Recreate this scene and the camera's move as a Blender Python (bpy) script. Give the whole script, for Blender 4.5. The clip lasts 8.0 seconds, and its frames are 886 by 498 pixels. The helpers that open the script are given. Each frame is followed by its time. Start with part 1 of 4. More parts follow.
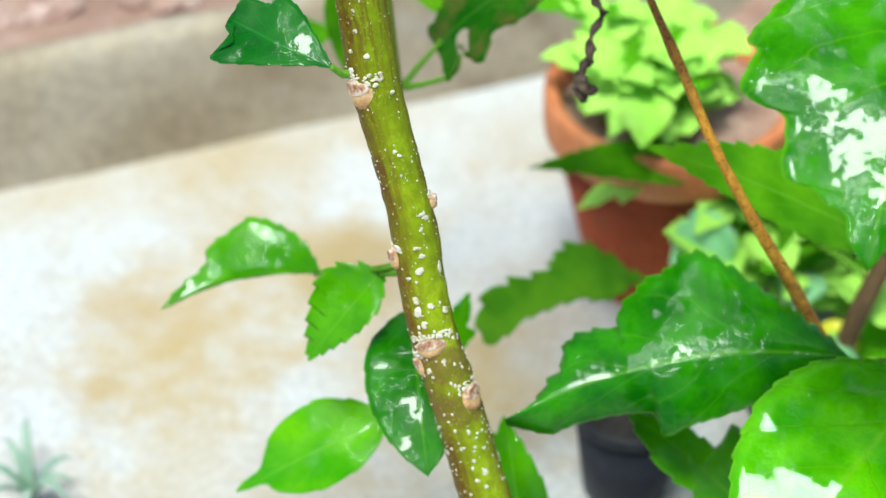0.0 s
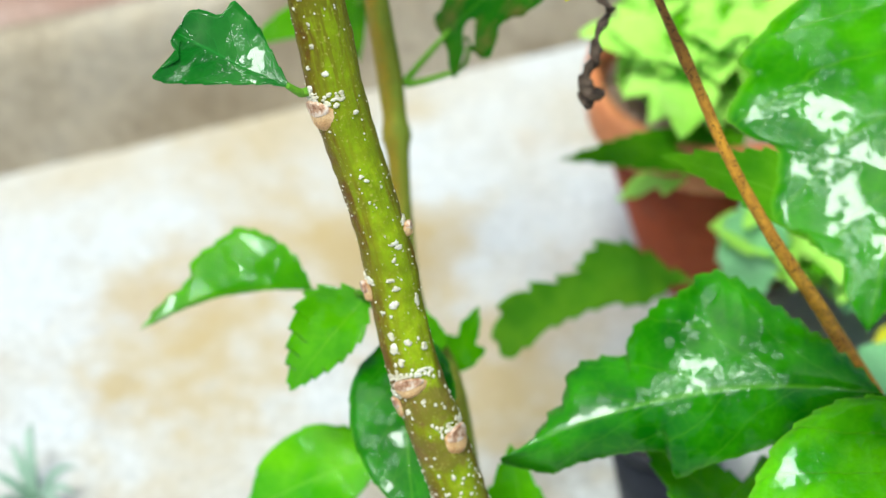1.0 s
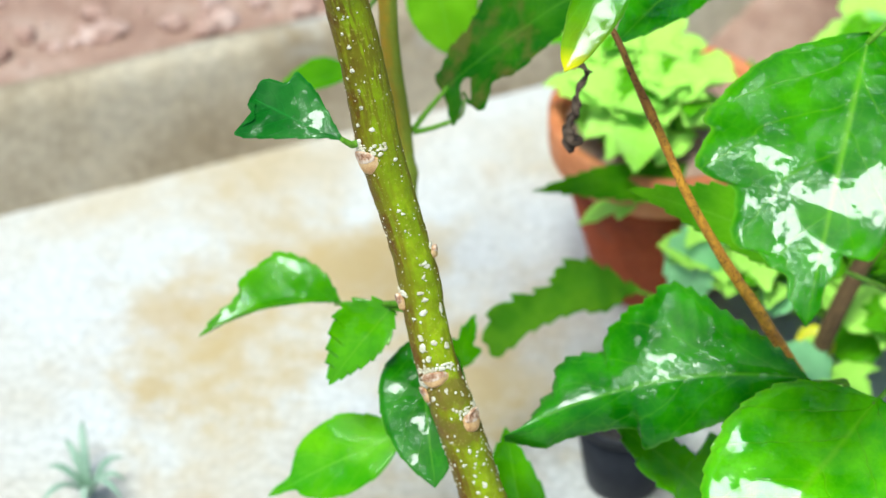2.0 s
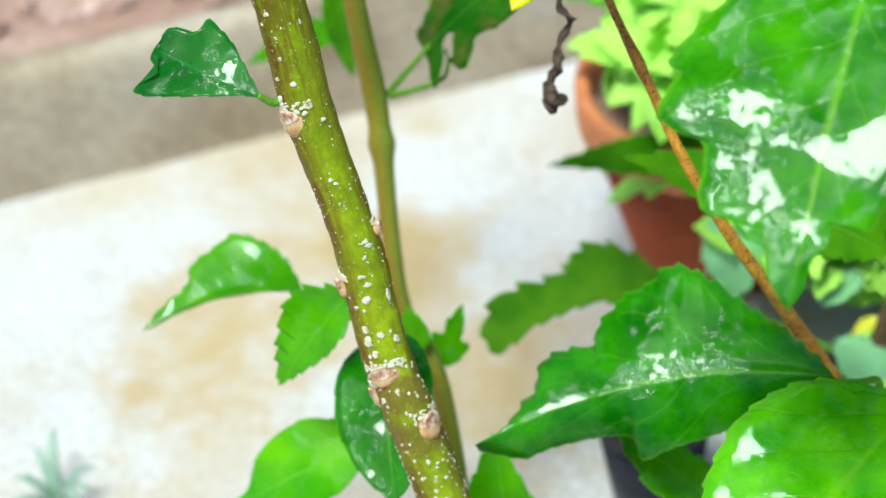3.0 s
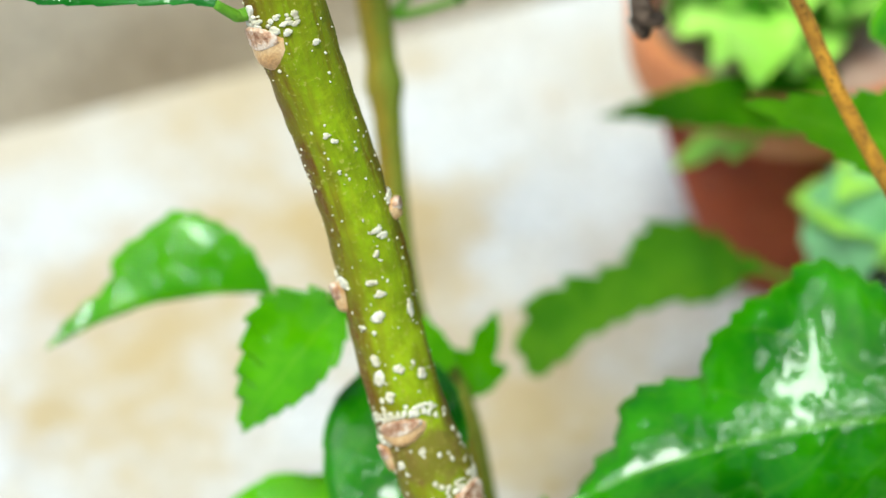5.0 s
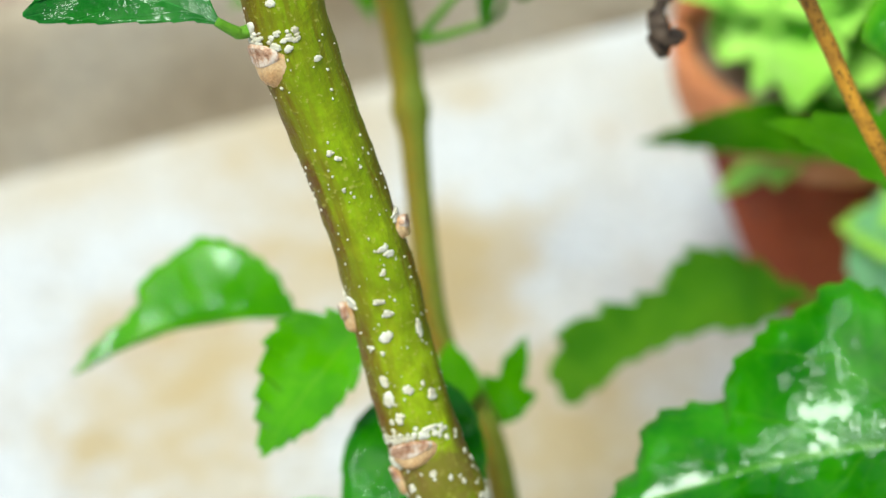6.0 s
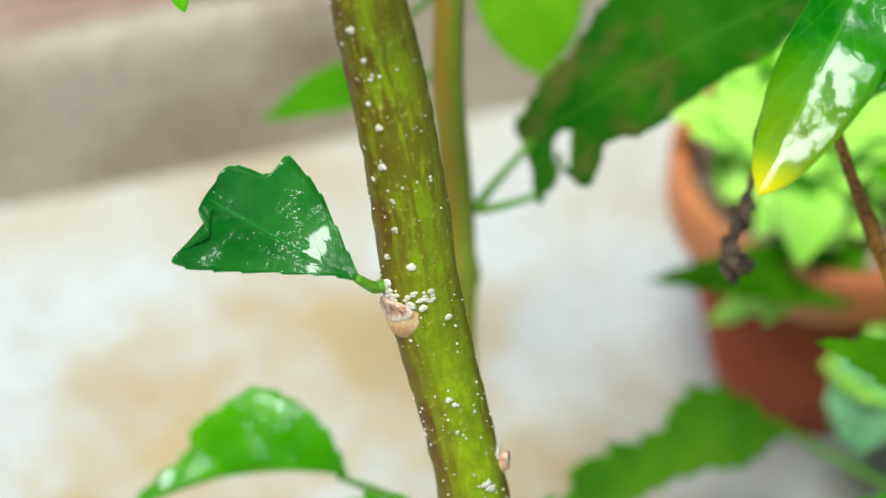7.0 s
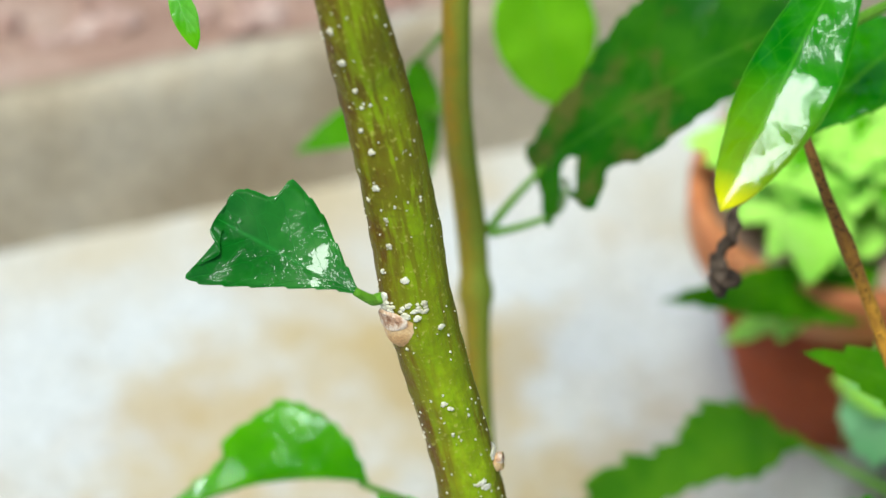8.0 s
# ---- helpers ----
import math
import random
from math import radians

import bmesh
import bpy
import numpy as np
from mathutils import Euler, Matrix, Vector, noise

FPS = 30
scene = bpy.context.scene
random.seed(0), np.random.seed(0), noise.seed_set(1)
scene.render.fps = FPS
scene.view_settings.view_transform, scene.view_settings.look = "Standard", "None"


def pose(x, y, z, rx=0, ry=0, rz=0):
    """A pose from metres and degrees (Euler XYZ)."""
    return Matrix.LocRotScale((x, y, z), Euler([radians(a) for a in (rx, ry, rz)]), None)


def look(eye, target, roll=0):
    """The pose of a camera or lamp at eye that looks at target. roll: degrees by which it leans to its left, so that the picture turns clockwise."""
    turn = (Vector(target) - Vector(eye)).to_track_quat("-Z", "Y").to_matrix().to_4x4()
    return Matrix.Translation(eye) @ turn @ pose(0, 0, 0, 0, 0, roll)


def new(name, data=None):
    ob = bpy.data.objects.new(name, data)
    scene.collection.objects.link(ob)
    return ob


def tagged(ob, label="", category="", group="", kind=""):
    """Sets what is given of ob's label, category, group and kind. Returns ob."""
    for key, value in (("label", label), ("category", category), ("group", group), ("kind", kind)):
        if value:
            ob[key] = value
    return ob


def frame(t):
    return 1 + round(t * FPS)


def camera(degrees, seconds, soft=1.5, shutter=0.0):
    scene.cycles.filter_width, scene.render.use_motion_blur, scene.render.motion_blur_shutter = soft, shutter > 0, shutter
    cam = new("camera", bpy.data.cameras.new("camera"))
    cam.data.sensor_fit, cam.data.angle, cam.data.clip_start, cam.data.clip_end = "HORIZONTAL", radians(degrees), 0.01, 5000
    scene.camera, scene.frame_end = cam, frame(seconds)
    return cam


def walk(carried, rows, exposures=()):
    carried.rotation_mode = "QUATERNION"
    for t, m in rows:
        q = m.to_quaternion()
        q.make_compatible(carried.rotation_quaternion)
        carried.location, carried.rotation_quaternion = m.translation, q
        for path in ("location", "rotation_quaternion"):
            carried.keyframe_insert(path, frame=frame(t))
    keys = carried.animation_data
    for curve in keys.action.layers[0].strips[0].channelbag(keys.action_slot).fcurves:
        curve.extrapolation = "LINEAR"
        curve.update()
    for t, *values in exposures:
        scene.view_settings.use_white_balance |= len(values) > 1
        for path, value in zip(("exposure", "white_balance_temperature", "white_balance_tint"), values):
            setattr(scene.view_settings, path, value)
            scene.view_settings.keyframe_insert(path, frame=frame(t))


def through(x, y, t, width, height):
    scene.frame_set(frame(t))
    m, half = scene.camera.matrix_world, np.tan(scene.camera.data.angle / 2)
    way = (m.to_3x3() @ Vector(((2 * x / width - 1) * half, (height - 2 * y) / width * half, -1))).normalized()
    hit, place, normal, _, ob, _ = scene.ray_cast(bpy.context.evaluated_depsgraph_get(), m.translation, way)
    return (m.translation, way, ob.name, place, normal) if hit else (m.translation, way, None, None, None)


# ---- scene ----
# A hibiscus stem seen close up over a wet concrete yard, with a terracotta pot, a kerb and a bed of red gravel behind.

# ---- camera ----
cam = camera(24.0, 8.0, soft=1.5)
PATH = [
    (0, look((0.0119, -0.2567, 0.6044), (-0.0191, 0.1240, 0.2817), -0.06)),
    (0.2, look((-0.0174, -0.2264, 0.5675), (-0.0286, 0.1592, 0.2495), 2.36)),
    (0.3, look((-0.0157, -0.2020, 0.5238), (-0.0286, 0.1918, 0.2160), 2.69)),
    (0.5, look((-0.0011, -0.1955, 0.5095), (-0.0244, 0.2018, 0.2068), 1.39)),
    (0.7, look((0.0107, -0.1977, 0.5196), (-0.0231, 0.1968, 0.2142), 0.29)),
    (1, look((0.0586, -0.1813, 0.5929), (-0.0114, 0.1782, 0.2525), -4.38)),
    (1.5, look((0.0226, -0.2551, 0.6694), (-0.0152, 0.1060, 0.3256), -2.06)),
    (1.7, look((0.0194, -0.2893, 0.6962), (-0.0143, 0.0737, 0.3541), -1.33)),
    (2.8, look((0.1018, -0.2404, 0.6347), (0.0121, 0.1226, 0.3028), -7.20)),
    (3, look((0.0973, -0.2095, 0.6096), (0.0074, 0.1515, 0.2756), -7.47)),
    (3.5, look((0.0718, -0.1428, 0.5492), (-0.0100, 0.2164, 0.2112), -6.40)),
    (4, look((0.0613, -0.0853, 0.5012), (-0.0262, 0.2691, 0.1595), -7.41)),
    (4.2, look((0.0553, -0.0875, 0.5099), (-0.0274, 0.2648, 0.1649), -6.88)),
    (5.3, look((0.0364, -0.0539, 0.4679), (-0.0369, 0.3047, 0.1272), -5.82)),
    (5.5, look((0.0375, -0.0547, 0.4651), (-0.0380, 0.3059, 0.1269), -6.19)),
    (6, look((0.0554, -0.0582, 0.4708), (-0.0433, 0.3021, 0.1385), -8.48)),
    (6.2, look((0.0386, -0.0550, 0.4843), (-0.0447, 0.3039, 0.1463), -6.49)),
    (6.3, look((0.0269, -0.0481, 0.4962), (-0.0456, 0.3054, 0.1501), -4.95)),
    (6.5, look((0.0146, -0.0429, 0.5173), (-0.0482, 0.3056, 0.1643), -2.73)),
    (7, look((-0.0059, -0.0314, 0.5440), (-0.0552, 0.3123, 0.1842), 0.29)),
    (7.5, look((-0.0081, -0.0394, 0.5550), (-0.0585, 0.3064, 0.1973), -0.16)),
    (8, look((0.0190, -0.0548, 0.5639), (-0.0538, 0.2922, 0.2114), -2.85)),
]
walk(cam, PATH, [(0.0, 0.53, 6330, -4), (2.8, 0.57, 6260, -5), (4.2, 0.58, 6380, -5), (5.5, 0.52, 6450, -5), (7.0, 0.37, 6450, -5), (8.0, 0.34, 6350, -5)])
cam.data.dof.use_dof = True
cam.data.dof.aperture_fstop = 8.2

# ---- light: a bright overcast sky ----
SUN_UP, SUN_TURN = radians(74), radians(-150)
world = bpy.data.worlds.new("overcast_sky")
scene.world = world
world.use_nodes = True
wn = world.node_tree.nodes
sky = wn.new("ShaderNodeTexSky")
sky.sky_type = "NISHITA"
sky.sun_disc = False
sky.sun_elevation, sky.sun_rotation = SUN_UP, SUN_TURN
sky.air_density, sky.dust_density, sky.ozone_density = 0.6, 2.5, 0.6
wn["Background"].inputs["Strength"].default_value = 0.125
world.node_tree.links.new(sky.outputs["Color"], wn["Background"].inputs["Color"])
sun_data = bpy.data.lights.new("sun", "SUN")
sun_data.energy, sun_data.angle, sun_data.color = 2.75, radians(21), (1.0, 0.99, 0.965)
sun = new("sun", sun_data)
sun.matrix_basis = look((math.sin(SUN_TURN) * 3, math.cos(SUN_TURN) * 3, 3 * math.tan(SUN_UP)), (0, 0, 0))


# ---- materials ----
def material(name, rough=0.5, **inputs):
    m = bpy.data.materials.new(name)
    m.use_nodes = True
    b = m.node_tree.nodes["Principled BSDF"]
    b.inputs["Roughness"].default_value = rough
    for key, value in inputs.items():
        b.inputs[key.replace("_", " ")].default_value = value
    return m, m.node_tree.nodes, m.node_tree.links, b


def noise_tex(n, l, scale, detail=4.0, rough=0.55, vector=None):
    t = n.new("ShaderNodeTexNoise")
    t.inputs["Scale"].default_value, t.inputs["Detail"].default_value, t.inputs["Roughness"].default_value = scale, detail, rough
    if vector is not None:
        l.new(vector, t.inputs["Vector"])
    return t.outputs["Fac"]


def ramp(n, l, fac, stops):
    r = n.new("ShaderNodeValToRGB")
    while len(r.color_ramp.elements) < len(stops):
        r.color_ramp.elements.new(0.5)
    for e, (at, c) in zip(r.color_ramp.elements, stops):
        e.position, e.color = at, (*c, 1.0)
    l.new(fac, r.inputs["Fac"])
    return r.outputs["Color"]


def mix(n, l, fac, a, b, blend="MIX"):
    x = n.new("ShaderNodeMix")
    x.data_type, x.blend_type = "RGBA", blend
    for socket, value in ((x.inputs[0], fac), (x.inputs[6], a), (x.inputs[7], b)):
        if isinstance(value, (int, float)):
            socket.default_value = value
        elif isinstance(value, tuple):
            socket.default_value = (*value, 1.0)
        else:
            l.new(value, socket)
    return x.outputs[2]


def calc(n, l, op, a, b=0.0, clamp=False):
    x = n.new("ShaderNodeMath")
    x.operation, x.use_clamp = op, clamp
    for socket, value in ((x.inputs[0], a), (x.inputs[1], b)):
        if isinstance(value, (int, float)):
            socket.default_value = value
        else:
            l.new(value, socket)
    return x.outputs[0]


def bump(n, l, b, height, strength, distance):
    x = n.new("ShaderNodeBump")
    x.inputs["Strength"].default_value, x.inputs["Distance"].default_value = strength, distance
    l.new(height, x.inputs["Height"])
    l.new(x.outputs["Normal"], b.inputs["Normal"])
    return x


def coords(n, kind="Object"):
    return n.new("ShaderNodeTexCoord").outputs[kind]


def leaf_material(name, deep, light, vein, rough, wet, relief=1.0, tip=None, through=0.28, blotch=None, pairs=5.0, dry=0.0):
    """Leaf blade. The UV map holds the place along the midrib (0 to 1) and across (0 to 1, 0.5 at the midrib)."""
    m, n, l, b = material(name, rough)
    uv = n.new("ShaderNodeSeparateXYZ")
    l.new(coords(n, "UV"), uv.inputs[0])
    along = uv.outputs[0]
    across = calc(n, l, "MULTIPLY", calc(n, l, "ABSOLUTE", calc(n, l, "SUBTRACT", uv.outputs[1], 0.5)), 2.0)
    ob = coords(n)
    big = noise_tex(n, l, 60, 3, 0.5, ob)
    fine = noise_tex(n, l, 700, 3, 0.6, ob)
    colour = mix(n, l, ramp(n, l, big, [(0.35, (0, 0, 0)), (0.68, (1, 1, 1))]), deep, light)
    colour = mix(n, l, ramp(n, l, fine, [(0.45, (0, 0, 0)), (0.75, (0.35, 0.35, 0.35))]), colour, deep)
    # side veins sweep forward from the midrib, alternate on the two halves, with a net of fine veins between them
    half = calc(n, l, "MULTIPLY", calc(n, l, "GREATER_THAN", uv.outputs[1], 0.5), 0.37)
    wobble = calc(n, l, "ADD", half, calc(n, l, "MULTIPLY", noise_tex(n, l, 45, 2, 0.5, ob), 0.7))
    phase = calc(n, l, "ADD", calc(n, l, "MULTIPLY", calc(n, l, "SUBTRACT", along, calc(n, l, "MULTIPLY", across, 0.34)), pairs), wobble)
    saw = calc(n, l, "ABSOLUTE", calc(n, l, "SUBTRACT", calc(n, l, "FRACT", phase), 0.5))
    side = calc(n, l, "SUBTRACT", 1.0, calc(n, l, "DIVIDE", saw, 0.035), True)
    mid = calc(n, l, "SUBTRACT", 1.0, calc(n, l, "DIVIDE", across, 0.05), True)
    net = n.new("ShaderNodeTexVoronoi")
    net.feature = "DISTANCE_TO_EDGE"
    net.inputs["Scale"].default_value = 210
    l.new(ob, net.inputs["Vector"])
    mesh = calc(n, l, "SUBTRACT", 1.0, calc(n, l, "DIVIDE", net.outputs["Distance"], 0.05), True)
    veins = calc(n, l, "MAXIMUM", mid, calc(n, l, "MULTIPLY", side, 0.55))
    lines = calc(n, l, "MAXIMUM", veins, calc(n, l, "MULTIPLY", mesh, 0.22))
    colour = mix(n, l, calc(n, l, "MULTIPLY", lines, 0.7), colour, vein)
    # a thin pale margin
    colour = mix(n, l, ramp(n, l, across, [(0.955, (0, 0, 0)), (0.99, (0.55, 0.55, 0.55))]), colour, vein)
    if blotch:
        rot = calc(n, l, "SUBTRACT", noise_tex(n, l, 75, 4, 0.6, ob), calc(n, l, "MULTIPLY", along, 0.16))
        colour = mix(n, l, ramp(n, l, rot, [(0.44, (0, 0, 0)), (0.60, (0.6, 0.6, 0.6))]), colour, blotch)
    if tip:
        colour = mix(n, l, ramp(n, l, along, [(0.5, (0, 0, 0)), (0.86, (0.2, 0.2, 0.2)), (0.965, (1, 1, 1))]), colour, tip)
    l.new(colour, b.inputs["Base Color"])
    b.inputs["Specular IOR Level"].default_value = 0.03
    # a film of rain water: in patches, beaded at their borders
    bead = noise_tex(n, l, 260, 4, 0.65, ob)
    pool = calc(n, l, "ADD", calc(n, l, "MULTIPLY", noise_tex(n, l, 48, 3, 0.6, ob), 0.66), calc(n, l, "MULTIPLY", bead, 0.34))
    l.new(ramp(n, l, pool, [(0.46 + dry, (wet * 0.04,) * 3), (0.495 + dry, (wet,) * 3)]), b.inputs["Coat Weight"])
    b.inputs["Coat Roughness"].default_value = 0.012
    b.inputs["Coat IOR"].default_value = 1.42
    quilt = calc(n, l, "ADD", calc(n, l, "MULTIPLY", noise_tex(n, l, 60, 2, 0.5, ob), 1.1), calc(n, l, "MULTIPLY", net.outputs["Distance"], 0.25))
    height = calc(n, l, "ADD", calc(n, l, "ADD", calc(n, l, "MULTIPLY", veins, -0.22), calc(n, l, "MULTIPLY", calc(n, l, "SQRT", saw), 0.45)), quilt)
    bump(n, l, b, calc(n, l, "ADD", height, calc(n, l, "MULTIPLY", fine, 0.2)), 0.7 * relief, 0.0011)
    # fine creases that run with the side veins
    lay = n.new("ShaderNodeCombineXYZ")
    l.new(calc(n, l, "MULTIPLY", phase, 7.0), lay.inputs[0])
    l.new(calc(n, l, "MULTIPLY", across, 3.0), lay.inputs[1])
    crease = noise_tex(n, l, 1.0, 2, 0.5, lay.outputs[0])
    skin = n.new("ShaderNodeBump")
    skin.inputs["Strength"].default_value, skin.inputs["Distance"].default_value = 0.42 * relief, 0.0010
    # deep in a patch the water lies level over the veins
    level = ramp(n, l, pool, [(0.485 + dry, (1, 1, 1)), (0.53 + dry, (0.12, 0.12, 0.12))])
    rumple = calc(n, l, "ADD", calc(n, l, "MULTIPLY", height, 0.75), calc(n, l, "ADD", calc(n, l, "MULTIPLY", bead, 0.10), calc(n, l, "MULTIPLY", crease, 0.22)))
    l.new(calc(n, l, "MULTIPLY", rumple, level), skin.inputs["Height"])
    l.new(skin.outputs["Normal"], b.inputs["Coat Normal"])
    l.new(ramp(n, l, noise_tex(n, l, 90, 2, 0.5, ob), [(0.42, (rough * 0.8,) * 3), (0.62, (min(1, rough * 1.7),) * 3)]), b.inputs["Roughness"])
    # light that comes through the blade
    tr = n.new("ShaderNodeBsdfTranslucent")
    l.new(mix(n, l, 0.55, colour, light), tr.inputs["Color"])
    mx = n.new("ShaderNodeMixShader")
    mx.inputs[0].default_value = through
    out = n["Material Output"]
    l.new(b.outputs[0], mx.inputs[1])
    l.new(tr.outputs[0], mx.inputs[2])
    l.new(mx.outputs[0], out.inputs[0])
    return m


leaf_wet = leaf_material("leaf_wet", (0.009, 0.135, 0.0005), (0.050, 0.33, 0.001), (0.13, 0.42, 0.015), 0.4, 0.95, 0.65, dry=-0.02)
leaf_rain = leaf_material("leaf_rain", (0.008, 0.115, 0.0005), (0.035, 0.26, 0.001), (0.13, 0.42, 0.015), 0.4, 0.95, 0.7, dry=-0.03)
# leaf_wet in brighter green, the light and sheen on one leaf put into colour
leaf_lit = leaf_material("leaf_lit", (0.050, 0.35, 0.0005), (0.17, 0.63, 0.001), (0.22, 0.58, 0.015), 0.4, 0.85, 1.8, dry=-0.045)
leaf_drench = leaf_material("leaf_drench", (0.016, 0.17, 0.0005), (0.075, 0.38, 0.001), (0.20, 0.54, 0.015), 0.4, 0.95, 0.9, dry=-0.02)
leaf_bud = leaf_material("leaf_bud", (0.010, 0.13, 0.010), (0.035, 0.24, 0.020), (0.03, 0.28, 0.03), 0.4, 0.95, 0.7, dry=-0.03)
leaf_mid = leaf_material("leaf_mid", (0.045, 0.26, 0.0005), (0.125, 0.46, 0.001), (0.18, 0.49, 0.015), 0.4, 0.95, 0.5, dry=-0.02)
leaf_dark = leaf_material("leaf_dark", (0.012, 0.11, 0.003), (0.05, 0.20, 0.006), (0.08, 0.25, 0.015), 0.45, 0.3, 0.7, blotch=(0.17, 0.125, 0.035))
leaf_matte = leaf_material("leaf_matte", (0.18, 0.48, 0.010), (0.26, 0.60, 0.020), (0.22, 0.54, 0.04), 0.6, 0.04, 0.4, through=0.4)
leaf_dull = leaf_material("leaf_dull", (0.055, 0.24, 0.003), (0.135, 0.40, 0.006), (0.18, 0.44, 0.03), 0.42, 0.25, 0.5)
leaf_olive = leaf_material("leaf_olive", (0.060, 0.205, 0.008), (0.14, 0.33, 0.016), (0.10, 0.28, 0.02), 0.5, 0.15, 0.5)
leaf_young = leaf_material("leaf_young", (0.10, 0.44, 0.005), (0.22, 0.62, 0.010), (0.26, 0.62, 0.05), 0.45, 0.5, 0.6, through=0.4)
leaf_tip = leaf_material("leaf_tip", (0.010, 0.17, 0.002), (0.05, 0.33, 0.004), (0.10, 0.42, 0.02), 0.35, 0.95, 0.25, tip=(0.86, 0.80, 0.005), dry=-0.01)
leaf_pale = leaf_material("leaf_pale", (0.28, 0.68, 0.28), (0.48, 0.87, 0.47), (0.42, 0.78, 0.38), 0.4, 0.9, 0.8, through=0.25)
leaf_fresh = leaf_material("leaf_fresh", (0.07, 0.38, 0.004), (0.20, 0.60, 0.008), (0.24, 0.60, 0.04), 0.4, 0.95, 0.7, through=0.35)
leaf_yellow = leaf_material("leaf_yellow", (0.55, 0.55, 0.02), (0.78, 0.75, 0.04), (0.8, 0.8, 0.2), 0.4, 0.2, 0.4)
leaf_bright = leaf_material("leaf_bright", (0.44, 0.89, 0.09), (0.60, 0.94, 0.22), (0.56, 0.90, 0.18), 0.45, 0.2, 0.4, through=0.18)


def bark_material(name, stops, streak, rough, scale=1.0, flank=None, flank_at=((0.04, 0.6), (0.16, 0), (0.38, 0), (0.47, 0.7)), speck=(0.56, 0.72, 0.5), speck_size=1500, aged=None, nodes=()):
    m, n, l, b = material(name, rough)
    uv = n.new("ShaderNodeMapping")
    uv.inputs["Scale"].default_value = (24.0 * scale, 2.2 * scale, 1.0)
    l.new(coords(n, "UV"), uv.inputs["Vector"])
    grain = noise_tex(n, l, 1.0, 5, 0.6, uv.outputs[0])
    ob = coords(n)
    patch = noise_tex(n, l, 55 * scale, 3, 0.55, ob)
    colour = ramp(n, l, calc(n, l, "ADD", calc(n, l, "MULTIPLY", grain, 0.45), calc(n, l, "MULTIPLY", patch, 0.55)), stops)
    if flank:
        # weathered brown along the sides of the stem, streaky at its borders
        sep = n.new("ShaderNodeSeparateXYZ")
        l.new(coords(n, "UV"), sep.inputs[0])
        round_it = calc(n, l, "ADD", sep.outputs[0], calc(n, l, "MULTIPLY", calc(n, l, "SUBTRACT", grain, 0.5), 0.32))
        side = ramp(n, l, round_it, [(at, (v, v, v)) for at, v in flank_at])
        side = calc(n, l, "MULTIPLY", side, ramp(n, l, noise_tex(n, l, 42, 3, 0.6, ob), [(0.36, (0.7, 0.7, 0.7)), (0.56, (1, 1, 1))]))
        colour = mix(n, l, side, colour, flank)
    if aged:
        # brown fissures, closer set on the older bark beyond a height, or a whole change of tone
        tone, low, high, cover = aged
        xyz = n.new("ShaderNodeSeparateXYZ")
        l.new(ob, xyz.inputs[0])
        old = calc(n, l, "DIVIDE", calc(n, l, "SUBTRACT", xyz.outputs[2], low), high - low, True)
        crack = ramp(n, l, calc(n, l, "ADD", calc(n, l, "MULTIPLY", grain, 0.7), calc(n, l, "MULTIPLY", patch, 0.3)), [(cover, (0, 0, 0)), (cover + 0.09, (0.8, 0.8, 0.8))])
        colour = mix(n, l, calc(n, l, "MULTIPLY", crack, calc(n, l, "ADD", calc(n, l, "MULTIPLY", old, 0.75), 0.25)), colour, tone)
    for level, reach in nodes:
        xyz = n.new("ShaderNodeSeparateXYZ")
        l.new(ob, xyz.inputs[0])
        near = calc(n, l, "SUBTRACT", 1.0, calc(n, l, "DIVIDE", calc(n, l, "ABSOLUTE", calc(n, l, "SUBTRACT", xyz.outputs[2], level)), reach), True)
        ring = ramp(n, l, calc(n, l, "ADD", calc(n, l, "MULTIPLY", near, 0.5), calc(n, l, "MULTIPLY", noise_tex(n, l, 230, 4, 0.65, ob), 0.5)), [(0.46, (0, 0, 0)), (0.60, (0.75, 0.75, 0.75))])
        colour = mix(n, l, ring, colour, (0.17, 0.095, 0.03))
    # close mottling of the skin
    colour = mix(n, l, ramp(n, l, noise_tex(n, l, 260 * scale, 4, 0.65, ob), [(0.40, (0.45, 0.45, 0.45)), (0.58, (0, 0, 0))]), colour, stops[0][1])
    fine = noise_tex(n, l, speck_size, 3, 0.6, ob)
    colour = mix(n, l, ramp(n, l, fine, [(speck[0], (0, 0, 0)), (speck[1], (speck[2],) * 3)]), colour, streak)
    l.new(colour, b.inputs["Base Color"])
    b.inputs["Coat Weight"].default_value, b.inputs["Coat Roughness"].default_value = 0.06, 0.25
    b.inputs["Specular IOR Level"].default_value = 0.12
    bump(n, l, b, calc(n, l, "ADD", grain, calc(n, l, "MULTIPLY", fine, 0.9)), 0.65, 0.0006)
    return m


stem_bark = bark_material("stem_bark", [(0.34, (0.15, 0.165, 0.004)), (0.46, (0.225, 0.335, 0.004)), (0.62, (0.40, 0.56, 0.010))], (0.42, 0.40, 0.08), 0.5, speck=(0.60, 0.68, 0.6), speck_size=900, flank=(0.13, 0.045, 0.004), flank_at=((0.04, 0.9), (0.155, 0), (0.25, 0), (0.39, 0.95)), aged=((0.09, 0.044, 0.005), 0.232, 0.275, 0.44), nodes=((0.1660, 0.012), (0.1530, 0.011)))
side_bark = bark_material("side_bark", [(0.36, (0.17, 0.19, 0.02)), (0.5, (0.21, 0.25, 0.025)), (0.65, (0.17, 0.27, 0.03))], (0.2, 0.13, 0.02), 0.45, 1.5, flank=(0.30, 0.165, 0.012), flank_at=((0.20, 0), (0.31, 0.9), (0.75, 0.9), (0.85, 0)))
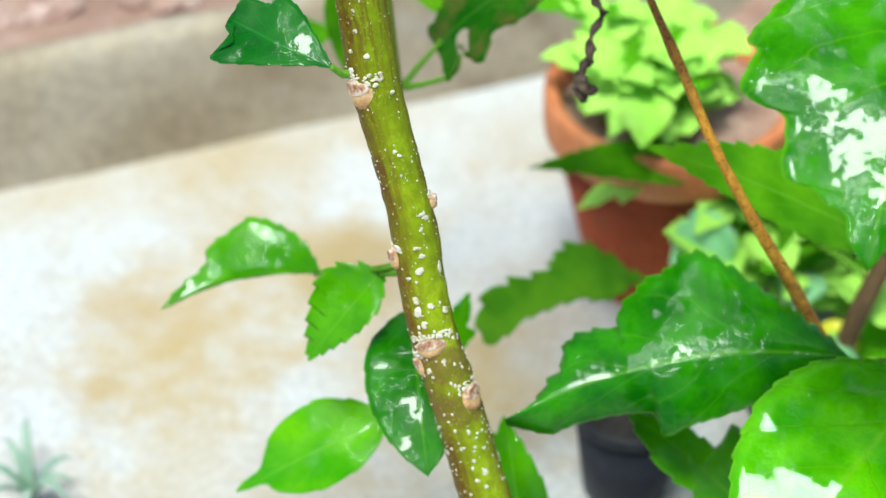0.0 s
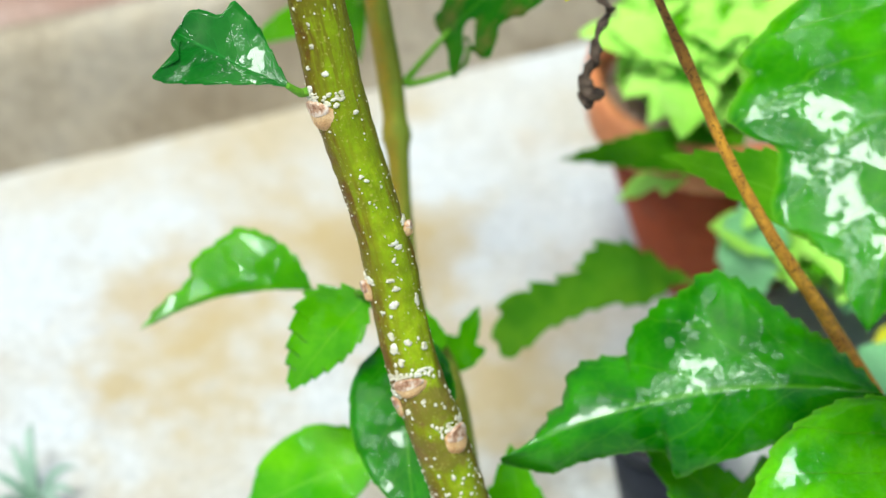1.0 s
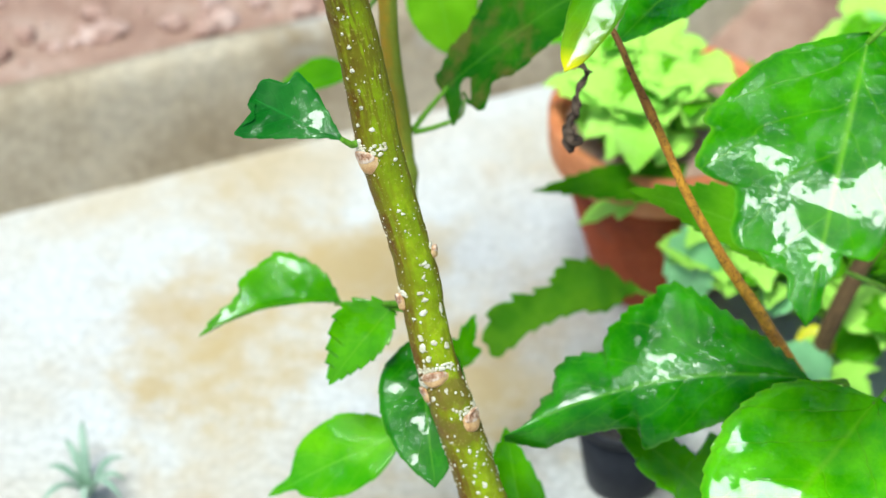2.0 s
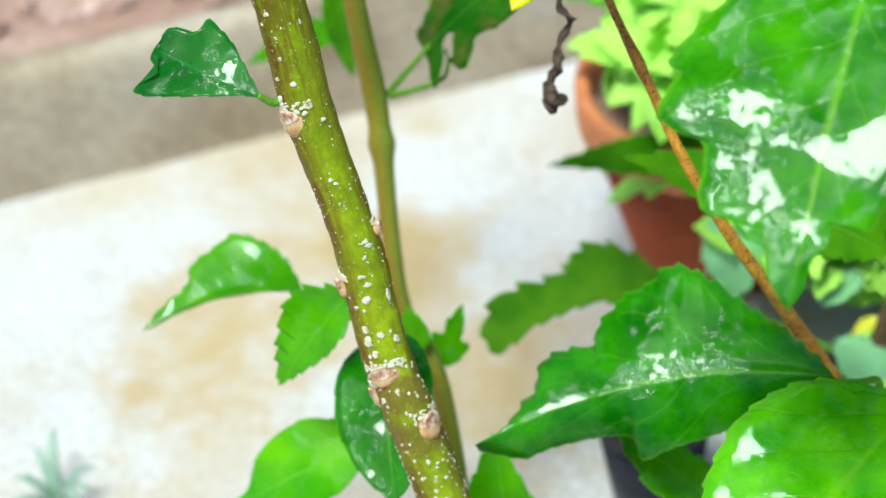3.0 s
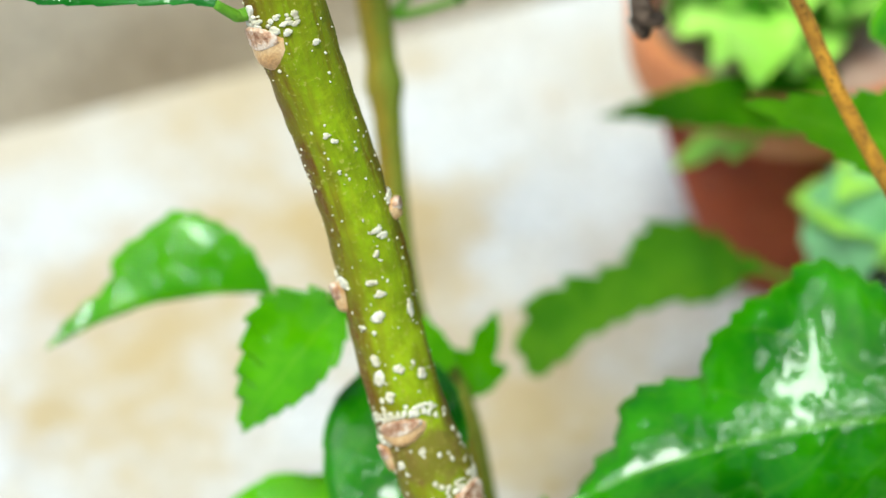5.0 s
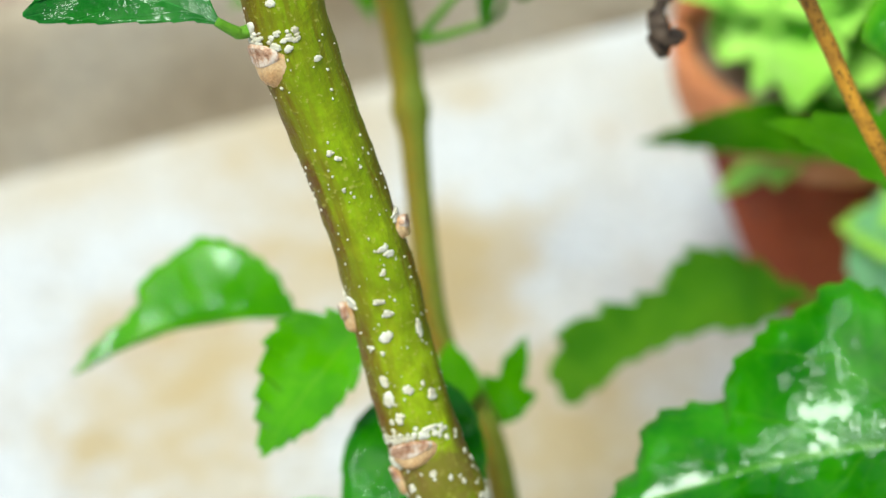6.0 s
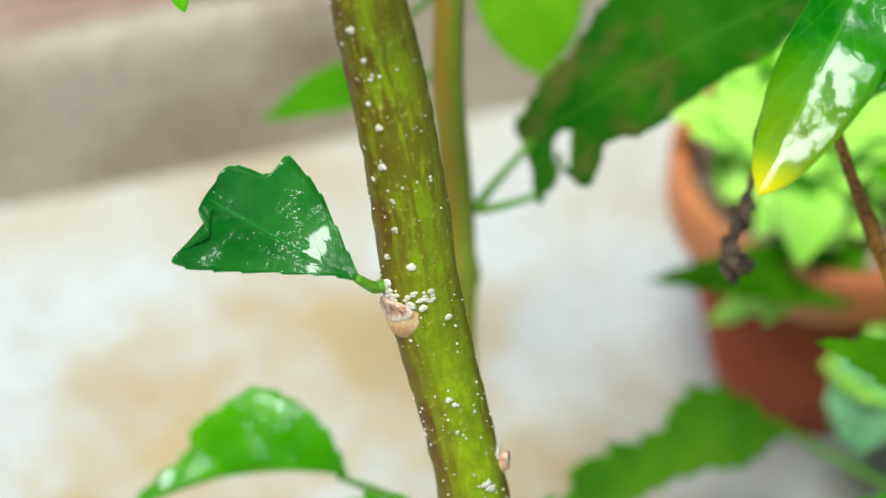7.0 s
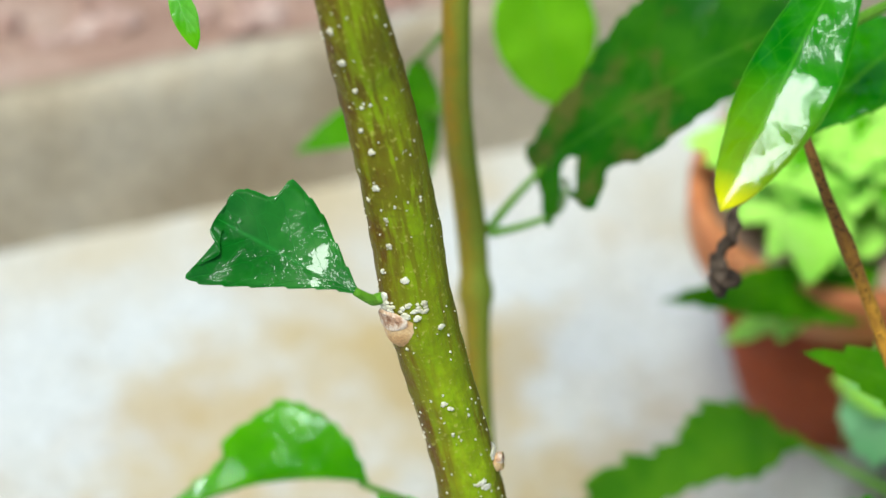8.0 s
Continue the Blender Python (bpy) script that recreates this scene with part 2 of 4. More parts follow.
twig_bark = bark_material("twig_bark", [(0.33, (0.10, 0.04, 0.015)), (0.42, (0.58, 0.24, 0.025)), (0.6, (0.80, 0.42, 0.04)), (0.75, (0.7, 0.31, 0.04))], (0.03, 0.014, 0.008), 0.5, 1.2, speck=(0.57, 0.62, 0.95), speck_size=1100, aged=((0.09, 0.045, 0.022), 0.212, 0.235, 0.28))
old_bark = bark_material("old_bark", [(0.32, (0.05, 0.03, 0.018)), (0.5, (0.12, 0.075, 0.035)), (0.7, (0.2, 0.13, 0.06))], (0.03, 0.02, 0.012), 0.6)
petiole_skin = bark_material("petiole_skin", [(0.3, (0.09, 0.26, 0.012)), (0.7, (0.2, 0.42, 0.04))], (0.09, 0.2, 0.015), 0.4, 2.0)


def rough_material(name, stops, scale, rough, fine_scale, relief, spots=None, gloss=0.0, stains=()):
    """Mineral and organic surfaces: two scales of noise, grain and optional stains."""
    m, n, l, b = material(name, rough)
    ob = coords(n)
    colour = ramp(n, l, noise_tex(n, l, scale, 5, 0.6, ob), stops)
    fine = noise_tex(n, l, fine_scale, 4, 0.65, ob)
    colour = mix(n, l, 0.35, colour, ramp(n, l, fine, [(0.3, (0.25, 0.25, 0.25)), (0.7, (0.9, 0.9, 0.9))]), "OVERLAY")
    if spots:
        for tone, low, high, size in spots:
            colour = mix(n, l, ramp(n, l, noise_tex(n, l, size, 4, 0.6, ob), [(low, (0, 0, 0)), (high, (0.85, 0.85, 0.85))]), colour, tone)
    if stains:
        flaw = calc(n, l, "ADD", calc(n, l, "MULTIPLY", noise_tex(n, l, 16, 4, 0.55, ob), 1.3), calc(n, l, "MULTIPLY", noise_tex(n, l, 75, 3, 0.6, ob), 1.0))
    for x, y, reach, deep in stains:
        far = n.new("ShaderNodeVectorMath")
        far.operation = "DISTANCE"
        far.inputs[1].default_value = (x, y, 0)
        l.new(ob, far.inputs[0])
        edge = calc(n, l, "ADD", calc(n, l, "DIVIDE", far.outputs["Value"], reach), flaw)
        colour = mix(n, l, ramp(n, l, calc(n, l, "MULTIPLY", edge, 0.4), [(0.48, (deep, deep, deep)), (0.79, (0, 0, 0))]), colour, (0.44, 0.33, 0.165))
    l.new(colour, b.inputs["Base Color"])
    l.new(ramp(n, l, noise_tex(n, l, scale * 2.1, 3, 0.5, ob), [(0.35, (max(0.05, rough - 0.2 - gloss),) * 3), (0.65, (rough,) * 3)]), b.inputs["Roughness"])
    b.inputs["Specular IOR Level"].default_value = 0.25
    bump(n, l, b, fine, 0.6, relief)
    return m


concrete = rough_material("concrete", [(0.34, (0.44, 0.395, 0.33)), (0.47, (0.49, 0.475, 0.457)), (0.60, (0.515, 0.521, 0.538))], 8.0, 0.62, 240, 0.0008,
                          [((0.40, 0.27, 0.12), 0.56, 0.76, 9.0), ((0.34, 0.30, 0.25), 0.62, 0.80, 24.0)], gloss=0.1,
                          stains=[(-0.156, 0.384, 0.062, 0.75), (-0.150, 0.402, 0.075, 0.7), (-0.160, 0.355, 0.060, 0.5), (-0.098, 0.436, 0.070, 0.85), (-0.076, 0.444, 0.045, 0.7), (-0.036, 0.366, 0.075, 0.75), (-0.021, 0.400, 0.070, 0.6),
                                  (-0.140, 0.455, 0.060, 0.45), (-0.210, 0.498, 0.085, 0.4), (-0.142, 0.510, 0.080, 0.4), (-0.055, 0.290, 0.080, 0.45), (-0.135, 0.300, 0.090, 0.4), (-0.088, 0.534, 0.018, 0.5)])
kerb_concrete = rough_material("kerb_concrete", [(0.30, (0.26, 0.20, 0.13)), (0.5, (0.40, 0.335, 0.25)), (0.7, (0.45, 0.405, 0.34))], 9.0, 0.75, 200, 0.001,
                               [((0.17, 0.125, 0.075), 0.58, 0.76, 16.0), ((0.50, 0.48, 0.46), 0.6, 0.74, 11.0)])
red_earth = rough_material("red_earth", [(0.3, (0.2, 0.11, 0.085)), (0.5, (0.33, 0.21, 0.165)), (0.7, (0.43, 0.31, 0.26))], 25.0, 0.85, 300, 0.002)
red_stone = rough_material("red_stone", [(0.3, (0.24, 0.13, 0.1)), (0.5, (0.42, 0.27, 0.225)), (0.7, (0.56, 0.42, 0.38))], 40.0, 0.75, 500, 0.001)
# the same clay twice: shade painted into the body, light into the rim
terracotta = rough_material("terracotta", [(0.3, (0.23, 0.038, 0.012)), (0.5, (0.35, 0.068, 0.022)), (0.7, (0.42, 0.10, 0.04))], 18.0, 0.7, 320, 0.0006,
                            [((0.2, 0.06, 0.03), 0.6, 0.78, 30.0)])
lit_rim_clay = rough_material("lit_rim_clay", [(0.3, (0.44, 0.11, 0.040)), (0.5, (0.57, 0.19, 0.075)), (0.7, (0.62, 0.26, 0.12))], 22.0, 0.65, 320, 0.0006)
soil = rough_material("soil", [(0.3, (0.24, 0.13, 0.09)), (0.5, (0.40, 0.26, 0.20)), (0.7, (0.52, 0.38, 0.31))], 60.0, 0.9, 500, 0.003)
wet_soil = rough_material("wet_soil", [(0.3, (0.012, 0.011, 0.011)), (0.5, (0.028, 0.025, 0.024)), (0.7, (0.06, 0.05, 0.042))], 60.0, 0.8, 500, 0.003)
black_plastic = rough_material("black_plastic", [(0.3, (0.012, 0.013, 0.018)), (0.7, (0.03, 0.032, 0.042))], 20.0, 0.5, 300, 0.0003)
cork = rough_material("cork", [(0.3, (0.5, 0.44, 0.30)), (0.5, (0.68, 0.63, 0.48)), (0.7, (0.8, 0.77, 0.66))], 300.0, 0.7, 2500, 0.0002)
scar_skin = rough_material("scar_skin", [(0.3, (0.38, 0.19, 0.07)), (0.5, (0.58, 0.34, 0.15)), (0.7, (0.68, 0.47, 0.26))], 260.0, 0.5, 2000, 0.0003)
scar_core = rough_material("scar_core", [(0.36, (0.25, 0.11, 0.055)), (0.48, (0.50, 0.30, 0.19)), (0.60, (0.70, 0.56, 0.45))], 500.0, 0.5, 2500, 0.0003)
dead_leaf = rough_material("dead_leaf", [(0.3, (0.015, 0.009, 0.006)), (0.5, (0.055, 0.035, 0.022)), (0.7, (0.13, 0.09, 0.065))], 200.0, 0.55, 1500, 0.0006)
grass_blade = rough_material("grass_blade", [(0.3, (0.18, 0.30, 0.21)), (0.7, (0.36, 0.47, 0.38))], 60.0, 0.5, 900, 0.0003)


# ---- building ----
def part(name, bm, mat, parent=None, label="", smooth=True):
    """Links a bmesh, made in world places, as one mesh object under a thing or a part."""
    me = bpy.data.meshes.new(name)
    bm.to_mesh(me)
    bm.free()
    me.materials.append(mat)
    if smooth:
        me.polygons.foreach_set("use_smooth", [True] * len(me.polygons))
    ob = new(name, me)
    hang(ob, parent)
    return tagged(ob, label)


def hang(ob, parent):
    if parent is not None:
        ob.parent = parent
        base = parent
        while base.parent is not None:
            base = base.parent
        ob.matrix_parent_inverse = base.matrix_basis.inverted() if parent is base else Matrix()
    return ob


def thing(name, place, label, category, group=""):
    ob = new(name)
    ob.empty_display_size = 0.02
    ob.matrix_basis = Matrix.Translation(place)
    return tagged(ob, label, category, group)


def spline(points, steps):
    """Catmull-Rom through rows of numbers."""
    p = np.array(points, float)
    p = np.vstack([2 * p[0] - p[1], p, 2 * p[-1] - p[-2]])
    out = []
    for i in range(1, len(p) - 2):
        for k in range(steps):
            t = k / steps
            out.append(0.5 * (2 * p[i] + (p[i + 1] - p[i - 1]) * t + (2 * p[i - 1] - 5 * p[i] + 4 * p[i + 1] - p[i + 2]) * t * t
                              + (3 * p[i] - p[i - 1] - 3 * p[i + 1] + p[i + 2]) * t**3))
    out.append(p[-2])
    return np.array(out)


def tube(rows, sides=16, steps=6, rough=0.0, swell=()):
    """A tapering stalk through rows of x, y, z, radius. swell: rows of place along (0 to 1), height, length."""
    c = spline(rows, steps)
    bm = bmesh.new()
    layer = bm.loops.layers.uv.new("UVMap")
    n = len(c)
    dist = np.r_[0, np.cumsum(np.linalg.norm(np.diff(c[:, :3], axis=0), axis=1))]
    rings, side = [], Vector((1, 0.3, 0))
    for i in range(n):
        axis = Vector(c[min(i + 1, n - 1), :3] - c[max(i - 1, 0), :3]).normalized()
        side = (side - axis * side.dot(axis)).normalized()
        other = axis.cross(side)
        r = max(c[i, 3], 0.0002) * (1 + sum(h * math.exp(-((dist[i] / dist[-1] - s) / w) ** 2) for s, h, w in swell))
        ring = []
        for k in range(sides):
            a = 2 * math.pi * k / sides
            d = side * math.cos(a) + other * math.sin(a)
            at = Vector(c[i, :3]) + d * r
            at += d * (rough * r * noise.noise(at * 260))
            ring.append(bm.verts.new(at))
        rings.append(ring)
    for i in range(n - 1):
        for k in range(sides):
            f = bm.faces.new((rings[i][k], rings[i][(k + 1) % sides], rings[i + 1][(k + 1) % sides], rings[i + 1][k]))
            for loop, (u, v) in zip(f.loops, ((k, i), (k + 1, i), (k + 1, i + 1), (k, i + 1))):
                loop[layer].uv = (u / sides, dist[v] * 30)
    for ring, flip in ((rings[0], False), (rings[-1], True)):
        bm.faces.new(ring if flip else ring[::-1])
    bmesh.ops.recalc_face_normals(bm, faces=bm.faces)
    return bm


def lathe(profile, place, sides=48, wobble=0.0):
    """A turned form through rows of radius, height."""
    bm = bmesh.new()
    rings = []
    for r, z in profile:
        rings.append([bm.verts.new((place[0] + r * math.cos(a), place[1] + r * math.sin(a),
                                    place[2] + z + wobble * noise.noise(Vector((math.cos(a) * 2, math.sin(a) * 2, z * 40)))))
                      for a in (2 * math.pi * k / sides for k in range(sides))])
    for a, b in zip(rings, rings[1:]):
        for k in range(sides):
            bm.faces.new((a[k], a[(k + 1) % sides], b[(k + 1) % sides], b[k]))
    bmesh.ops.recalc_face_normals(bm, faces=bm.faces)
    return bm


# outlines of half a leaf, from base to tip: place along the midrib, half width
oval = [(0, 0), (0.06, 0.42), (0.2, 0.85), (0.4, 1.0), (0.6, 0.92), (0.78, 0.66), (0.9, 0.36), (1, 0)]
ovate = [(0, 0), (0.06, 0.42), (0.22, 0.9), (0.38, 1.0), (0.6, 0.8), (0.8, 0.45), (0.92, 0.18), (1, 0)]
drip = [(0, 0), (0.1, 0.55), (0.3, 1.0), (0.55, 0.98), (0.72, 0.6), (0.8, 0.22), (0.92, 0.1), (1, 0)]
lance = [(0, 0), (0.15, 0.55), (0.4, 0.95), (0.6, 1.0), (0.8, 0.72), (0.92, 0.42), (1, 0)]
lobed = [(0, 0), (0.06, 0.5), (0.3, 0.95), (0.45, 1.0), (0.46, 0.5), (0.7, 0.45), (0.85, 0.24), (1, 0)]
ragged = [(0, 0), (0.02, 0.5), (0.1, 0.75), (0.13, 0.45), (0.22, 0.36), (0.3, 0.7), (0.5, 0.98), (0.66, 1.0), (0.84, 0.62), (1, 0)]
maple_far = [(0, 0), (0.02, 0.15), (0.06, 0.29), (0.15, 0.56), (0.25, 0.78), (0.34, 0.97), (0.40, 1.0), (0.45, 0.91), (0.53, 0.84), (0.595, 0.745), (0.62, 0.69), (0.63, 0.605), (0.665, 0.585), (0.72, 0.59), (0.775, 0.55), (0.805, 0.45), (0.815, 0.35), (0.86, 0.27), (0.91, 0.13), (1, 0)]
maple_near = [(0, 0), (0.09, 0.24), (0.25, 0.5), (0.39, 0.75), (0.49, 0.9), (0.56, 1.0), (0.57, 0.4), (0.61, 0.2), (0.71, 0.2), (0.81, 0.24), (0.87, 0.38), (0.9, 0.34), (1, 0)]
broad_far = [(0, 0), (0.03, 0.2), (0.12, 0.55), (0.27, 0.84), (0.41, 1.0), (0.44, 0.92), (0.55, 0.98), (0.59, 0.92), (0.605, 0.78), (0.62, 0.67), (0.68, 0.64), (0.78, 0.62), (0.80, 0.5), (0.805, 0.4), (0.84, 0.33), (0.85, 0.21), (0.93, 0.14), (1, 0)]
broad_near = [(0, 0), (0.02, 0.41), (0.11, 0.88), (0.3, 1.0), (0.49, 0.93), (0.68, 0.78), (0.76, 0.65), (0.76, 0.43), (0.76, 0.27), (0.81, 0.26), (0.87, 0.13), (0.94, 0.13), (1, 0)]
trident_low = [(0, 0), (0.2, 0.16), (0.5, 0.5), (0.75, 0.82), (0.97, 1.0), (0.94, 0.72), (0.86, 0.45), (0.91, 0.36), (0.99, 0.2), (1, 0)]
trident_high = [(0, 0), (0.2, 0.34), (0.45, 0.78), (0.70, 1.0), (0.73, 0.82), (0.75, 0.66), (0.87, 0.60), (0.97, 0.50), (0.99, 0.2), (1, 0)]
hump = [(0, 0), (0.05, 0.42), (0.165, 0.76), (0.34, 1), (0.5, 0.88), (0.64, 0.72), (0.68, 0.5), (0.85, 0.28), (1, 0)]
hollow = [(0, 0), (0.25, -1.3), (0.5, -1.8), (0.75, -1.2), (1, 0)]
blunt = [(0, 0), (0.06, 0.17), (0.16, 0.62), (0.28, 0.94), (0.44, 1), (0.48, 0.83), (0.61, 0.72), (0.72, 0.78), (0.85, 0.79), (0.97, 0.47), (1, 0)]
eaten_high = [(0, 0), (0.0, 0.22), (0.08, 0.29), (0.16, 0.46), (0.28, 0.56), (0.46, 0.81), (0.6, 0.92), (0.79, 1.0), (0.94, 0.71), (1.0, 0.26), (1, 0)]
eaten_low = [(0, 0), (0.01, 0.35), (0.01, 0.84), (0.07, 0.72), (0.12, 0.46), (0.14, 0.76), (0.17, 0.97), (0.21, 1.0), (0.24, 0.84), (0.29, 0.61), (0.41, 0.78), (0.56, 0.67), (0.67, 0.61), (0.83, 0.53), (0.96, 0.23), (1, 0)]
wavy = [(0, 0), (0.1, 0.3), (0.3, 1), (0.5, -0.4), (0.77, -0.5), (0.95, 0.6), (1, 0)]


def edge_line(outline, length, wide, n, teeth, depth, seed):
    """An outline walked at even steps, with forward-pointing teeth."""
    fine = spline(outline, 6) * (length, wide)
    walked = np.r_[0, np.cumsum(np.linalg.norm(np.diff(fine, axis=0), axis=1))]
    at = np.linspace(0, walked[-1], n + 1)
    line = np.stack([np.interp(at, walked, fine[:, 0]), np.interp(at, walked, fine[:, 1])], 1)
    way = np.gradient(line, axis=0)
    way /= np.linalg.norm(way, axis=1, keepdims=True) + 1e-9
    out = np.stack([-way[:, 1], way[:, 0]], 1)
    s = np.linspace(0, 1, n + 1)
    tooth = (s * teeth + 0.13 * np.sin(s * 17 + seed) + 0.37 * seed) % 1.0
    fade = np.clip(np.minimum(s, 1 - s) * 12, 0, 1)[:, None]
    reach = depth * max(wide, length * 0.12)
    return line + fade * reach * (out * (tooth[:, None] - 0.45) + way * 0.5 * tooth[:, None]), np.maximum.accumulate(line[:, 0]) / length


def blade(length, wide_pos, wide_neg, outline, teeth=8, depth=0.06, arch=0.05, fold_pos=8, fold_neg=8, bend=0.0, cup=0.0, hole=False, seed=0, n=72, m=7, thick=0.00022):
    """A leaf blade along +x with its face to +z: serrated edges, folded at the midrib, arched, uneven, with a real thickness."""
    bm = bmesh.new()
    layer = bm.loops.layers.uv.new("UVMap")
    pair = outline if isinstance(outline, tuple) else (outline, outline)
    wide = max(wide_pos, wide_neg)
    halves = []
    for k, (form, w, fold) in enumerate(zip(pair, (wide_pos, wide_neg), (fold_pos, fold_neg))):
        edge, reach = edge_line(form, length, w, n, teeth, depth, seed + k)
        halves.append((edge, 0.75 * reach + 0.25 * np.linspace(0, 1, n + 1), radians(fold)))
    top, low, uvs = [], [], {}
    for sheet, lift in ((top, 0.0), (low, -thick)):
        for i in range(n + 1):
            row = []
            for j in range(-m, m + 1):
                t = abs(j) / m
                edge, reach, fold = halves[0 if j >= 0 else 1]
                sign = 1 if j >= 0 else -1
                s = (halves[0][1][i] + halves[1][1][i]) / 2
                s = s + (reach[i] - s) * min(1, t * 3)
                mid_y = bend * length * 4 * s * (1 - s)
                x = s * length + (edge[i, 0] - s * length) * t ** 1.25
                off = (sign * edge[i, 1] - mid_y) * t
                ripple = 0.05 * wide * noise.noise(Vector((x / wide * 1.6 + seed, off / wide * 1.6, seed * 1.7))) + 0.018 * wide * t * t * math.sin(s * 23 + seed + sign)
                rise = arch * length * 4 * s * (1 - s) - cup * wide * t * t
                v = bm.verts.new((x, mid_y + off * math.cos(fold), rise + abs(off) * math.sin(fold) + ripple + lift))
                uvs[v] = (s, 0.5 + 0.5 * sign * t)
                row.append(v)
            sheet.append(row)
    for i in range(n):
        for j in range(2 * m):
            if hole and 0.20 < i / n < 0.30 and m - 6 <= j < m - 2:
                continue
            for sheet, turn in ((top, 1), (low, -1)):
                quad = (sheet[i][j], sheet[i + 1][j], sheet[i + 1][j + 1], sheet[i][j + 1])
                bm.faces.new(quad[::turn])
    for j in (0, 2 * m):
        for i in range(n):
            quad = (top[i][j], low[i][j], low[i + 1][j], top[i + 1][j])
            bm.faces.new(quad if j == 0 else quad[::-1])
    for f in bm.faces:
        for loop in f.loops:
            loop[layer].uv = uvs[loop.vert]
    return bm


LEAF_COUNT = [0]
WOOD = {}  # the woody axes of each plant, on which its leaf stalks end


def leaf_frame(base, tip, face):
    x = (Vector(tip) - Vector(base)).normalized()
    z = Vector(face)
    z = (z - x * z.dot(x)).normalized()
    y = z.cross(x)
    return Matrix(((x[0], y[0], z[0], base[0]), (x[1], y[1], z[1], base[1]), (x[2], y[2], z[2], base[2]), (0, 0, 0, 1)))


def leaf(plant, base, tip, wide_pos, wide_neg, face, outline, mat, label="", stalk=None, stalk_wide=0.0011, **shape):
    """A leaf of a plant from its base to its tip, and its petiole to the place where it leaves the stem."""
    LEAF_COUNT[0] += 1
    length = (Vector(tip) - Vector(base)).length
    bm = blade(length, wide_pos, wide_neg, outline, seed=LEAF_COUNT[0] * 3.7, **shape)
    bm.transform(leaf_frame(base, tip, face))
    ob = part("leaf", bm, mat, plant, label)
    if stalk:
        run = Vector(tip) - Vector(base)
        rows = [(*(Vector(base) + run * 0.04), stalk_wide * 0.8), (*(Vector(base) * 0.5 + Vector(stalk) * 0.5 + Vector((0, 0, -0.0006))), stalk_wide), (*stalk, stalk_wide * 1.15)]
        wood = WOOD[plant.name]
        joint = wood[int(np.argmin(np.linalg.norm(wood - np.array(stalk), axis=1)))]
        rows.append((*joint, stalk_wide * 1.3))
        part("petiole", tube(rows, 10, 5), petiole_skin, ob, "smooth green leaf stalk")
    return ob


# ---- the yard ----
def quad_sheet(x0, x1, y0, y1, z, cuts=1):
    bm = bmesh.new()
    bmesh.ops.create_grid(bm, x_segments=cuts, y_segments=cuts, size=0.5)
    for v in bm.verts:
        v.co = (x0 + (v.co.x + 0.5) * (x1 - x0), y0 + (v.co.y + 0.5) * (y1 - y0), z)
    return bm


tagged(part("ground", quad_sheet(-60, 60, -60, 60, 0.0), concrete), "pale wet concrete yard with tan stains", "floor", kind="structure")
KERB_TURN = Matrix.Translation((-0.17, 0.516, 0.0)) @ Matrix.Rotation(radians(24.5), 4, "Z")
KERB_HIGH = 0.061


def kerb_form():
    """A long rough concrete kerb with a worn, rounded arris."""
    bm = bmesh.new()
    section = [(0.0, -0.02), (0.006, 0.02), (0.011, KERB_HIGH - 0.018), (0.014, KERB_HIGH - 0.006), (0.018, KERB_HIGH), (0.026, KERB_HIGH + 0.001), (0.028, -0.02)]
    rows = []
    for i in range(161):
        x = -4 + 8 * i / 160
        rows.append([bm.verts.new((x, y + 0.004 * noise.noise(Vector((x * 9, z * 20, 3))), z + (0.003 * noise.noise(Vector((x * 11, y * 9, 7))) if z > 0.05 else 0))) for y, z in section])
    for a, b in zip(rows, rows[1:]):
        for k in range(len(section) - 1):
            bm.faces.new((a[k], b[k], b[k + 1], a[k + 1]))
    bm.transform(KERB_TURN)
    bmesh.ops.recalc_face_normals(bm, faces=bm.faces)
    return bm


tagged(part("kerb", kerb_form(), kerb_concrete), "weathered grey-brown concrete kerb beside the yard", "kerb", kind="structure")
bed = quad_sheet(-30, 30, 0.026, 50, KERB_HIGH - 0.004, 40)
bed.transform(KERB_TURN)
tagged(part("planting_bed", bed, red_earth), "red-brown earth bed behind the kerb", "soil", kind="structure")


def bank_form():
    """Loose red earth heaped over the kerb."""
    bm = bmesh.new()
    rows = []
    for i in range(61):
        x = 0.27 + 1.2 * i / 60
        fade = min(1.0, (x - 0.27) / 0.10)
        row = []
        for y, z in ((-0.066, -0.004), (-0.053, 0.010), (-0.033, 0.033), (-0.013, 0.066), (0.026, 0.078), (0.066, 0.074), (0.14, 0.058)):
            high = max(-0.004, z * fade + 0.008 * noise.noise(Vector((x * 20, y * 32, 2.0))))
            row.append(bm.verts.new((x, y * (0.4 + 0.6 * fade), high if y < 0.1 else 0.058)))
        rows.append(row)
    for a, b in zip(rows, rows[1:]):
        for k in range(len(a) - 1):
            bm.faces.new((a[k], b[k], b[k + 1], a[k + 1]))
    bm.transform(KERB_TURN)
    bmesh.ops.recalc_face_normals(bm, faces=bm.faces)
    return bm


tagged(part("earth_bank", bank_form(), red_earth), "loose reddish earth heaped over the kerb end", "soil", kind="structure")


